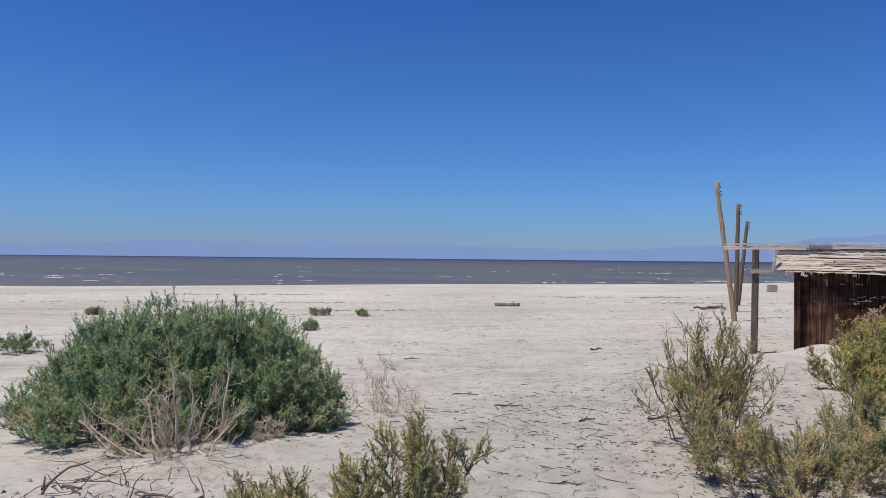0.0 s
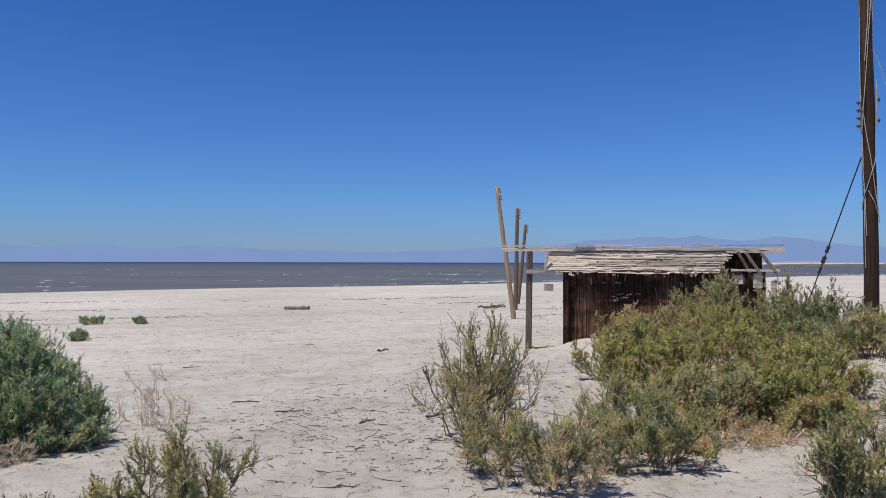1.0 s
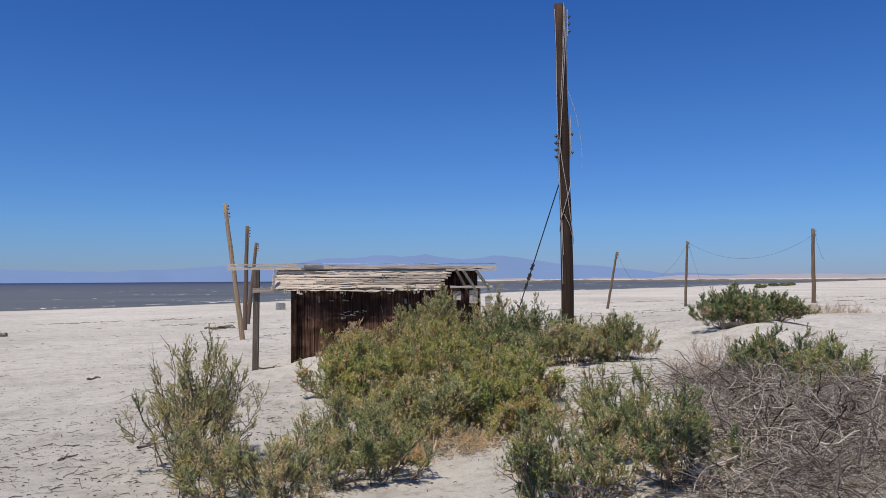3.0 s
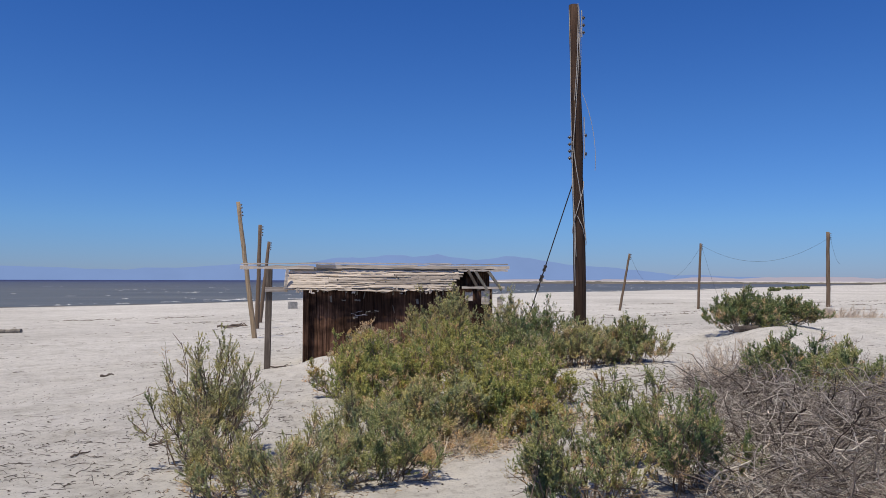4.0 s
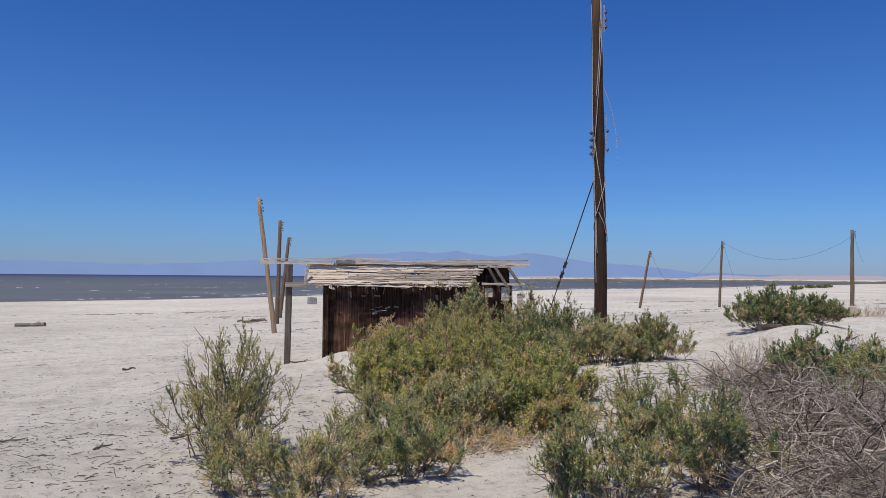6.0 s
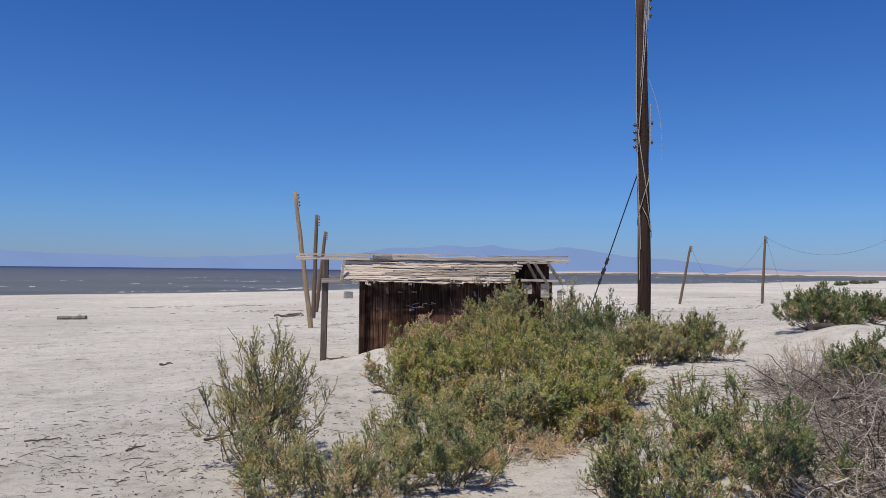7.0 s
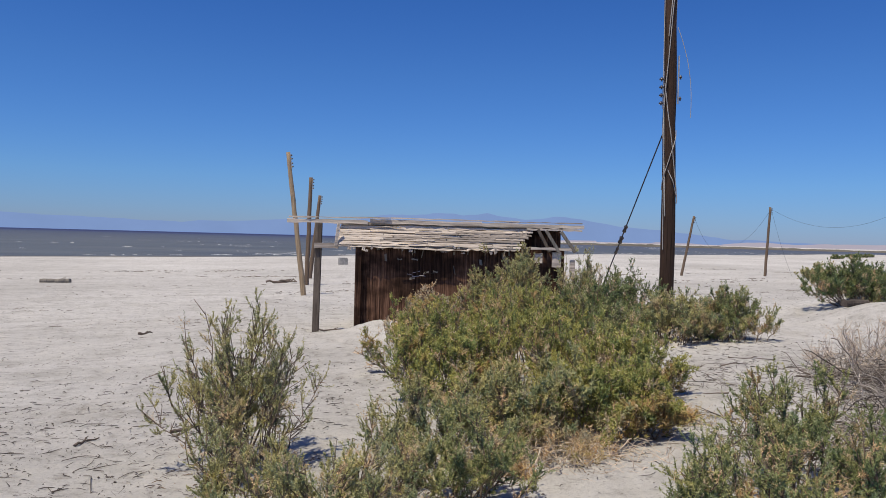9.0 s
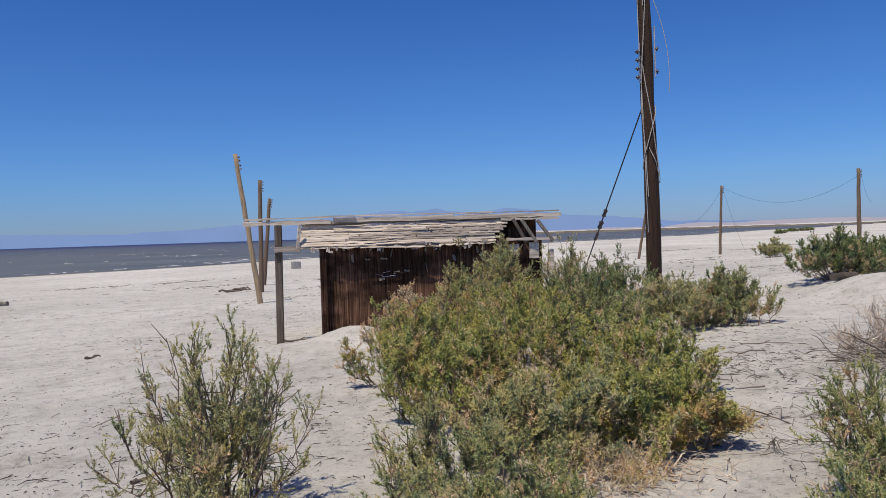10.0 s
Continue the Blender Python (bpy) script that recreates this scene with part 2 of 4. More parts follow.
def tubes(paths, radii, sides=4):
    """Tapered tubes as arrays. paths: (n, k, 3), radii: (n, k)."""
    n, k, _ = paths.shape
    tan = np.gradient(paths, axis=1)
    tan /= np.linalg.norm(tan, axis=2, keepdims=True) + 1e-9
    ref = np.where(np.abs(tan[..., 2:3]) > 0.9, np.array([1.0, 0, 0]), np.array([0, 0, 1.0]))
    u = np.cross(tan, ref)
    u /= np.linalg.norm(u, axis=2, keepdims=True) + 1e-9
    w = np.cross(tan, u)
    a = np.arange(sides) * 2 * np.pi / sides
    ring = u[:, :, None] * np.cos(a)[None, None, :, None] + w[:, :, None] * np.sin(a)[None, None, :, None]
    v = paths[:, :, None] + ring * radii[:, :, None, None]
    idx = np.arange(n * k * sides).reshape(n, k, sides)
    nxt = np.roll(idx, -1, axis=2)
    f = np.stack([idx[:, :-1], nxt[:, :-1], nxt[:, 1:], idx[:, 1:]], axis=-1).reshape(-1, 4)
    return v.reshape(-1, 3), f


def join_arrays(pieces):
    vs, fs, o = [], [], 0
    for v, f in pieces:
        vs.append(v)
        fs.append(f + o)
        o += len(v)
    return np.concatenate(vs), np.concatenate(fs)


def unit(v):
    return v / (np.linalg.norm(v, axis=-1, keepdims=True) + 1e-9)


def cable(name, points, radius, mat, parent, sides=5, label=""):
    p = np.array(points, float)[None]
    v, f = tubes(p, np.full(p.shape[:2], radius), sides)
    return tagged(link_arrays(name, v, f, mat, parent), label=label)


# ---- ground ----
MOUNDS = [(-0.15, 14.6, 0.6, 0.2), (7.75, 13.55, 0.95, 0.34), (8.8, 15.5, 1.6, 0.38), (4.5, 7.0, 1.4, 0.03), (-5.4, 5.5, 1.8, 0.10), (1.6, 9.0, 2.2, 0.10),
          (-2.2, 3.0, 0.9, 0.10), (9.5, 11.0, 2.0, 0.2), (14.5, 21.0, 3.0, 0.3)]


def smooth_step(x, a, b):
    t = np.clip((x - a) / (b - a), 0, 1)
    return t * t * (3 - 2 * t)


def ground_z(x, y):
    x, y = np.asarray(x, float), np.asarray(y, float)
    d = (110 + 1.15 * x - y) / 1.524 + 3 * np.sin(x * 0.05) + 1.5 * np.sin(x * 0.17 + 1)
    z = np.interp(d, [-60, -2, 0, 12, 40, 58, 66, 75, 300], [-3.0, -0.5, -0.43, -0.25, 0.0, 0.18, 0.52, 0.6, 0.7])
    far = np.minimum(y - 620, x - 0.17 * y)
    z = np.maximum(z, np.clip(far * 0.01 - 0.5, -3, 0.6))
    r = np.hypot(x, y)
    near = 1 - smooth_step(r, 25, 60)
    z = z + near * 0.2 * smooth_step(x, 0.8, 5) * smooth_step(y, -6, 4) * (1 - smooth_step(y, 17, 26))
    for cx, cy, rad, h in MOUNDS:
        z = z + h * np.exp(-((x - cx) ** 2 + (y - cy) ** 2) / (rad * rad))
    z = z + near * (0.018 * np.sin(1.7 * x + 0.6 * y) * np.sin(1.3 * y - 0.4 * x + 1) + 0.010 * np.sin(4.1 * x - 1.2 * y) * np.sin(3.6 * y + 0.8 * x))
    return z


def gz(x, y):
    return float(ground_z(x, y))


def axis(lo, hi, step, far, growth):
    out = list(np.arange(lo, hi, step))
    s, v = step, out[-1]
    while v < far:
        s *= growth
        v += s
        out.append(v)
    s, v = step, lo
    while v > -far:
        s *= growth
        v -= s
        out.insert(0, v)
    return np.array(out)


def build_ground():
    xs, ys = axis(-10, 12, 0.115, 4400, 1.09), axis(-2, 22, 0.115, 4400, 1.09)
    gx, gy = np.meshgrid(xs, ys, indexing="ij")
    rng = np.random.default_rng(3)
    z = ground_z(gx, gy)
    small = (np.hypot(gx, gy - 9) < 18)
    z = z + small * rng.normal(0, 0.004, z.shape)
    # footprints and scuffs
    for _ in range(260):
        fx, fy, rad, dep = rng.uniform(-9, 11), rng.uniform(1, 20), rng.uniform(0.1, 0.2), rng.uniform(0.01, 0.035)
        i, j = np.searchsorted(xs, fx), np.searchsorted(ys, fy)
        sl = (slice(max(i - 5, 0), i + 6), slice(max(j - 5, 0), j + 6))
        q = ((gx[sl] - fx) ** 2 + (gy[sl] - fy) ** 2) / (rad * rad)
        z[sl] += dep * (1.3 * np.exp(-((np.sqrt(q) - 1.4) ** 2) * 3) * 0.5 - np.exp(-q))
    v = np.stack([gx, gy, z], -1).reshape(-1, 3)
    idx = np.arange(len(v)).reshape(gx.shape)
    f = np.stack([idx[:-1, :-1], idx[1:, :-1], idx[1:, 1:], idx[:-1, 1:]], -1).reshape(-1, 4)
    ob = link_arrays("ground", v, f, SAND)
    ob.data.polygons.foreach_set("use_smooth", [True] * len(ob.data.polygons))
    return tagged(ob, "pale grey sandy beach with scuffs, crust and low dunes", "sand", kind="structure")


build_ground()


def build_water():
    v = [(-4400, -300, -0.45), (4400, -300, -0.45), (4400, 4450, -0.45), (-4400, 4450, -0.45)]
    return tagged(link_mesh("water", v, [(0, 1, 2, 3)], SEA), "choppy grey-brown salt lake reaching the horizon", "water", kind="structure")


build_water()


def build_foam():
    rng = np.random.default_rng(5)
    pieces = []
    for _ in range(900):
        # caps come in broken rows
        if not pieces or rng.random() < 0.3:
            x0, off = rng.uniform(-260, 160), 1 + 200 * rng.random() ** 2.6
        x = x0 + rng.normal(0, 2.5)
        y = 110 + 1.15 * x0 + off * 1.52 + 0.41 * (x - x0) + rng.normal(0, 0.3)
        if gz(x, y) > -0.5:
            continue
        length = rng.uniform(0.4, 1.6) * (0.7 if rng.random() < 0.8 else 1.8)
        k = 7
        s = np.linspace(-0.5, 0.5, k)
        wob = np.cumsum(rng.normal(0, 0.12, k))
        ax = np.array([0.92, 0.38]) if rng.random() < 0.8 else np.array([1, 0])
        px, py = x + ax[0] * s * length - 0.3 * wob, y + ax[1] * s * length + 0.5 * wob
        half = (0.02 + 0.05 * rng.random()) * (0.25 - s * s) * 4 * rng.uniform(0.3, 1.2, k)
        crest = (0.015 + 0.04 * rng.random()) * rng.uniform(0.3, 1.2, k)
        v = np.concatenate([np.stack([px, py - half * 1.2 - 0.05, np.full(k, -0.44)], 1), np.stack([px, py, -0.44 + crest * (0.25 - s * s) * 4], 1), np.stack([px, py + half * 2 + 0.1, np.full(k, -0.44)], 1)])
        a = np.arange(k - 1)
        f = np.concatenate([np.stack([a, a + 1, a + k + 1, a + k], 1), np.stack([a + k, a + k + 1, a + 2 * k + 1, a + 2 * k], 1)])
        pieces.append((v, f))
    v, f = join_arrays(pieces)
    return tagged(link_arrays("whitecaps", v, f, FOAM), "scattered white foam crests on the choppy lake", "foam", kind="stuff")


build_foam()


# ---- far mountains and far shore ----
# distance haze painted as an even self-glow, with almost no sunlit colour
def haze_glow_material(name, col, glow):
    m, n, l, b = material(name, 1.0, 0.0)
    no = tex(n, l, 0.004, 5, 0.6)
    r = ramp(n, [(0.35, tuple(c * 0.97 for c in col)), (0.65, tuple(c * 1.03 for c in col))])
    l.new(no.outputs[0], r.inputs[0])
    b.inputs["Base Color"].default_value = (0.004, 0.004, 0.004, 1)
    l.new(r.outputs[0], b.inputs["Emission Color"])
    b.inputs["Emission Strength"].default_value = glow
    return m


def build_mountains(name, radius, profile, seed, mat, first=-75):
    """A ridge on a far arc. profile: (bearing to the right of +y in degrees, elevation in degrees)."""
    rng = np.random.default_rng(seed)
    az = np.arange(first, 75, 0.12)
    el = np.interp(az, [p[0] for p in profile], [p[1] for p in profile])
    rough = sum(np.interp(az, np.arange(-80, 80, s), rng.normal(0, 1, len(np.arange(-80, 80, s)))) * s * 0.05 for s in (3.0, 1.2, 0.45))
    el = np.maximum(el + rough * 0.6 * (el > 0.1), 0.02)
    a = np.radians(az)
    top = 2 + radius * np.tan(np.radians(el))
    rows = [(1.0, np.full(len(a), -2.0)), (1.01, top * 0.55), (1.03, top), (1.08, np.full(len(a), -2.0))]
    v = np.concatenate([np.stack([np.sin(a) * radius * k, np.cos(a) * radius * k, z * (k if j == 2 else 1)], 1) for j, (k, z) in enumerate(rows)])
    n = len(a)
    q = np.arange(n - 1)
    f = np.concatenate([np.stack([q + j * n, q + 1 + j * n, q + 1 + (j + 1) * n, q + (j + 1) * n], 1) for j in range(3)])
    return tagged(link_arrays(name, v, f, mat), "hazy blue desert mountains far across the lake", "mountains", kind="structure")


build_mountains("backdrop", 4150, [(-75, 0.7), (-55, 0.75), (-40, 1.05), (-26, 1.0), (-15, 0.7), (-8, 0.95), (-4, 1.1), (-1.5, 1.55), (2.2, 1.75), (4.5, 1.6), (6.2, 2.0), (9, 1.5), (11.2, 1.75), (14, 1.4), (17, 1.1), (20, 0.75), (22.5, 0.4), (26, 0.2), (34, 0.15), (45, 0.15), (75, 0.2)], 4, haze_glow_material("mountain_haze", (0.205, 0.305, 0.555), 1.0))


far_bank = build_mountains("backdrop", 3300, [(9, 0.0), (12, 0.08), (20, 0.16), (30, 0.22), (50, 0.25), (75, 0.25)], 9, haze_glow_material("far_bank_haze", (0.42, 0.385, 0.46), 1.0), 9)
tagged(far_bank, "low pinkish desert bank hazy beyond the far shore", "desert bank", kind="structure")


def build_far_shore():
    rng = np.random.default_rng(8)
    pieces = []
    for _ in range(700):
        x = rng.uniform(115, 900)
        y = rng.uniform(640, 760) - 0.25 * x
        if x < 0.19 * y:
            continue
        w, h = rng.uniform(8, 26), rng.uniform(0.5, 1.3)
        z = gz(x, y)
        k = 6
        s = np.linspace(-1, 1, k)
        v = np.concatenate([np.stack([x + s * w, np.full(k, y), np.full(k, z - 0.3)], 1), np.stack([x + s * w * 0.9, np.full(k, y + 2.0), z + h * (1 - s * s) * rng.uniform(0.7, 1.2, k)], 1), np.stack([x + s * w, np.full(k, y + 5.0), np.full(k, z - 0.3)], 1)])
        a = np.arange(k - 1)
        pieces.append((v, np.concatenate([np.stack([a, a + 1, a + k + 1, a + k], 1), np.stack([a + k, a + k + 1, a + 2 * k + 1, a + 2 * k], 1)])))
    v, f = join_arrays(pieces)
    mat = plain("far_scrub", (0.15, 0.14, 0.12), 0.95, 0.1, 0.3, 0.05)
    return tagged(link_arrays("far_scrub", v, f, mat), "dark low scrub along the far shore", "scrub", kind="stuff")


build_far_shore()


# ---- shrubs ----
def along(path, q):
    """Points and directions at the shares q along paths (n, k, 3), one share for each path."""
    k = path.shape[1] - 1
    j = np.clip((q * k).astype(int), 0, k - 1)
    i = np.arange(len(path))
    fr = (q * k - j)[:, None]
    return path[i, j] * (1 - fr) + path[i, j + 1] * fr, unit(path[i, j + 1] - path[i, j])


def grow(rng, rx, ry, h, stems, boughs, sprigs, full=0.55, spread=0.4, low=0.25, reach=1.0, even=0.6, lobed=1.0):
    """Stems, boughs and leafy sprigs of a shrub round its own foot."""
    a, r = rng.uniform(0, 2 * np.pi, stems), np.sqrt(rng.uniform(0, 1, stems))
    lobes = 1 + lobed * (0.16 * np.sin(3 * a + rng.uniform(0, 6)) + 0.12 * np.sin(5 * a + rng.uniform(0, 6)))
    lift = 0.86 + lobed * (0.2 * np.sin(2 * a + rng.uniform(0, 6)) * r + 0.12 * np.sin(4 * a + 5 * r + rng.uniform(0, 6)))
    tip = np.stack([rx * r * lobes * np.cos(a), ry * r * lobes * np.sin(a), h * (1 - full * r ** 2.5) * lift * rng.uniform(even, 1.0, stems)], 1)
    foot = tip * np.array([spread, spread, 0]) + rng.normal(0, 0.04, (stems, 3)) * np.array([1, 1, 0])
    foot[:, 2] = -0.05
    mid = foot * 0.45 + tip * 0.55
    mid[:, 2] = tip[:, 2] * rng.uniform(0.25, 0.5, stems)
    mid += rng.normal(0, 0.05, mid.shape)
    t = np.linspace(0, 1, 7)[None, :, None]
    stem = foot[:, None] * (1 - t) ** 2 + 2 * mid[:, None] * t * (1 - t) + tip[:, None] * t ** 2
    stem[:, 1:-1] += rng.normal(0, 0.018, stem[:, 1:-1].shape)
    s = np.repeat(np.arange(stems), boughs)
    start, way = along(stem[s], low + (0.995 - low) * rng.random(len(s)) ** 0.8)
    out = unit(start * np.array([1, 1, 0]) + 1e-6)
    d = unit(way * 0.5 + rng.normal(0, 0.6, start.shape) + out * 0.3 + np.array([0, 0, 0.2]))
    ln = ((0.06 + 0.13 * rng.random(len(s))) * h ** 0.5 * reach)[:, None]
    p1 = start + d * ln * 0.5
    p2 = p1 + unit(d + np.array([0, 0, 0.7]) + rng.normal(0, 0.25, d.shape)) * ln * 0.5
    bough = np.stack([start, p1, p2], 1)
    s2 = np.repeat(np.arange(len(s)), sprigs)
    st, wy = along(bough[s2], rng.uniform(0.2, 0.999, len(s2)))
    d2 = unit(wy * 0.5 + rng.normal(0, 0.42, st.shape) + np.array([0, 0, 0.5]))
    l2 = ((0.04 + 0.08 * rng.random(len(s2))) * reach)[:, None]
    q1 = st + d2 * l2 * 0.5
    q2 = q1 + unit(d2 + np.array([0, 0, 0.3]) + rng.normal(0, 0.12, d2.shape)) * l2 * 0.5
    return stem, bough, np.stack([st, q1, q2], 1)


def leaves(rng, sprig, per, length, width, tuft=1.0):
    """Small pointed leaves standing off leafy sprigs, which they wrap as a dense tuft."""
    n = len(sprig) * per
    a, way = along(np.repeat(sprig, per, axis=0), rng.uniform(0.0, 0.999, n) ** 0.8)
    d = unit(way * 0.6 + rng.normal(0, 0.6, (n, 3)) * tuft)
    side = unit(np.cross(d, np.array([-0.35, -0.45, 0.9]) + rng.normal(0, 0.45, (n, 3))))
    ln, w = length * rng.uniform(0.6, 1.3, (n, 1)), width * rng.uniform(0.7, 1.3, (n, 1))
    v = np.stack([a - side * w * 0.5, a + side * w * 0.5, a + d * ln], 1).reshape(-1, 3)
    return v, np.arange(n * 3).reshape(n, 3)


SHRUB_FEET = []


def shrub(label, x, y, rx, ry, h, stems, boughs, sprigs, per, leaf, mat, seed, twig_mat=None, turn=0, dry=0.12, group="shrubs on the sand", bare=0.1, sink=0.02, name="shrub", low=0.35, full=0.55, dry_mat=None, reach=1.0, spread=0.3, even=0.6, skirt=0.9, lobed=1.0):
    rng = np.random.default_rng(seed)
    SHRUB_FEET.append((x, y, 0.5 * (rx + ry)))
    top = thing(name, label, "shrub", group, at=(x, y, gz(x, y) - sink), turn=turn)
    stem, bough, sprig = grow(rng, rx, ry, h, stems, boughs, sprigs, full, spread, low, reach, even, lobed)
    thick = 0.0055 * h ** 0.5 * rng.uniform(0.6, 1.5, (stems, 1)) * np.linspace(1, 0.3, 7)[None]
    wood = [tubes(stem, thick, 5), tubes(bough[:, ::2], np.tile(np.array([[0.0034, 0.0018]]), (len(bough), 1)), 3)]
    v, f = join_arrays(wood)
    tagged(link_arrays("wood", v, f, twig_mat or TWIG, top), kind="stuff")
    bi = np.repeat(np.arange(len(bough)), sprigs)
    heights = bough[:, 1, 2] / h
    leafy = rng.random(len(bough)) > bare + skirt * np.clip(0.35 - heights, 0, 1)
    dead = leafy & (rng.random(len(bough)) < dry + 0.8 * np.clip(0.42 - heights, 0, 0.4))
    green, brown = (leafy & ~dead)[bi], dead[bi]
    v, f = leaves(rng, sprig[green], per, leaf[0], leaf[1])
    tagged(link_arrays("foliage", v, f, mat, top), kind="stuff")
    if brown.any():
        v, f = leaves(rng, sprig[brown], max(per // 2, 3), leaf[0] * 0.9, leaf[1] * 0.8, 1.3)
        tagged(link_arrays("dry_foliage", v, f, dry_mat or LEAF_DRY, top), "dry tan and rusty leaves", kind="stuff")
    return top


SPRIG = (0.017, 0.0054)
WIDE = (0.028, 0.0090)
FINE = (0.029, 0.0066)
# the large blue-green bush
shrub("large dense blue-green feathery bush on pale sand", -5.1, 5.25, 1.4, 1.1, 1.27, 460, 11, 5, 17, FINE, LEAF_BLUE, 11, turn=45, dry=0.015, bare=0.01, low=0.3, full=0.9, spread=0.8, even=0.8, lobed=0.35, skirt=0.2, reach=0.85, name="bush")
# the near pair by the start
shrub("small olive shrub with upright leafy sprigs on sand", -1.9, 3.42, 0.36, 0.3, 0.76, 28, 14, 5, 34, SPRIG, LEAF_OLIVE, 12, full=0.7, reach=0.8)
shrub("low olive shrub with upright leafy sprigs on sand", -2.3, 2.9, 0.34, 0.26, 0.44, 22, 13, 5, 34, SPRIG, LEAF_OLIVE, 13, reach=0.8)
# the open shrub on the shore side of the sand gap
shrub("open straggly olive shrub with bare brown twigs", -0.88, 6.6, 0.52, 0.48, 1.2, 52, 12, 5, 32, SPRIG, LEAF_OLIVE, 14, bare=0.34, low=0.35, full=0.5, even=0.62, reach=0.9, lobed=0.4)
# front group
shrub("low olive shrub with tan twigs showing sand between", -0.25, 5.15, 0.5, 0.42, 0.62, 27, 13, 5, 32, SPRIG, LEAF_OLIVE, 15, bare=0.2, dry=0.22, even=0.72, reach=0.85)
shrub("low olive shrub on sand beside the straggly one", -0.68, 5.55, 0.36, 0.34, 0.6, 16, 13, 5, 32, SPRIG, LEAF_OLIVE, 21, bare=0.2, dry=0.22, even=0.72, reach=0.85)
shrub("low olive shrub on sand at the edge of the thicket", 0.06, 5.75, 0.32, 0.3, 0.52, 14, 13, 5, 32, SPRIG, LEAF_OLIVE, 22, bare=0.2, dry=0.22, even=0.72, reach=0.85)
shrub("upright olive shrub with woody stem", 0.5, 5.9, 0.32, 0.3, 0.64, 20, 13, 5, 32, SPRIG, LEAF_GREEN, 16, even=0.7, spread=0.12, reach=0.85)
shrub("low olive shrub on sand at the edge of the thicket", 0.3, 6.65, 0.34, 0.3, 0.6, 20, 13, 5, 32, SPRIG, LEAF_OLIVE, 19, even=0.72, reach=0.85)
shrub("olive shrub with tan dry base", 1.72, 4.95, 0.42, 0.4, 0.74, 27, 13, 5, 32, SPRIG, LEAF_GREEN, 17, dry=0.22, even=0.7, reach=0.85)
shrub("olive shrub beside grey dead brush", 2.42, 5.1, 0.42, 0.4, 0.74, 27, 13, 5, 32, SPRIG, LEAF_DEEP, 18, dry=0.22, even=0.7, reach=0.85)
shrub("tall olive shrub beside grey dead brush", 2.3, 5.85, 0.38, 0.34, 0.88, 28, 13, 5, 32, SPRIG, LEAF_GREEN, 23, dry=0.12, even=0.7, reach=0.85)
shrub("single upright olive shrub on bare sand", 1.38, 4.72, 0.13, 0.13, 0.78, 9, 13, 5, 32, SPRIG, LEAF_GREEN, 20, reach=0.8)
# low rusty growth at the front of the thicket
for k, (x, y, r, h) in enumerate([(1.15, 6.7, 0.38, 0.2), (2.0, 7.5, 0.42, 0.24), (0.72, 6.45, 0.22, 0.16)]):
    shrub("low rusty half-dead growth on sand before the thicket", x, y, r, r * 0.8, h, 30, 9, 4, 16, SPRIG, LEAF_DRY, 170 + k, twig_mat=TWIG_TAN, group="thicket before the shed", dry=0.3, bare=0.15, low=0.1, full=0.8, spread=0.7, even=0.5, skirt=0.1)
# the large mass in front of the shed
MASS = [(1.0, 7.1, 0.6, 0.55, 0.66, LEAF_OLIVE), (1.6, 7.3, 0.55, 0.55, 0.66, LEAF_YELLOW), (0.55, 8.4, 0.6, 0.6, 0.85, LEAF_YELLOW), (1.25, 8.8, 0.75, 0.7, 0.92, LEAF_YELLOW),
        (2.0, 8.3, 0.5, 0.55, 0.74, LEAF_YELLOW), (0.45, 10.0, 0.65, 0.7, 0.95, LEAF_YELLOW), (1.6, 10.4, 0.8, 0.8, 1.02, LEAF_YELLOW), (2.25, 10.2, 0.6, 0.65, 0.9, LEAF_GREEN),
        (0.55, 12.2, 0.55, 0.8, 0.9, LEAF_DRY), (1.5, 12.2, 0.8, 0.8, 1.02, LEAF_YELLOW), (2.7, 12.0, 0.75, 0.7, 1.05, LEAF_DEEP), (3.75, 11.8, 0.6, 0.6, 0.82, LEAF_OLIVE),
        (4.5, 11.9, 0.5, 0.5, 0.8, LEAF_GREEN), (1.85, 13.3, 0.45, 0.4, 1.35, LEAF_OLIVE), (2.75, 13.3, 0.5, 0.4, 1.35, LEAF_OLIVE), (3.4, 13.0, 0.5, 0.45, 1.15, LEAF_DEEP)]
WORDS = {"leaf_olive": "dense olive-green", "leaf_yellowgreen": "dense yellow-green", "leaf_dry": "rusty half-dry", "leaf_bluegreen": "dense grey-green", "leaf_green": "dense mid-green", "leaf_deep_green": "dense dark green"}
for k, (x, y, rx, ry, h, mat) in enumerate(MASS):
    shrub(WORDS[mat.name] + " shrub in the thicket before the shed", x, y, rx, ry, h, 76, 9, 5, 17, WIDE, mat, 40 + k, group="thicket before the shed", dry=0.16, bare=0.05, full=0.65, low=0.28, spread=0.6, skirt=0.15, reach=0.85, even=0.74)
shrub("tall thin grey-green shrub growing against the shed", 2.03, 13.75, 0.22, 0.18, 1.74, 30, 12, 4, 28, WIDE, LEAF_OLIVE, 61, group="thicket before the shed", low=0.5)
shrub("grey-green sprawling shrub under the shed eave", 1.45, 14.3, 0.26, 0.22, 1.5, 18, 10, 4, 26, WIDE, LEAF_OLIVE, 68, group="thicket before the shed", low=0.55)
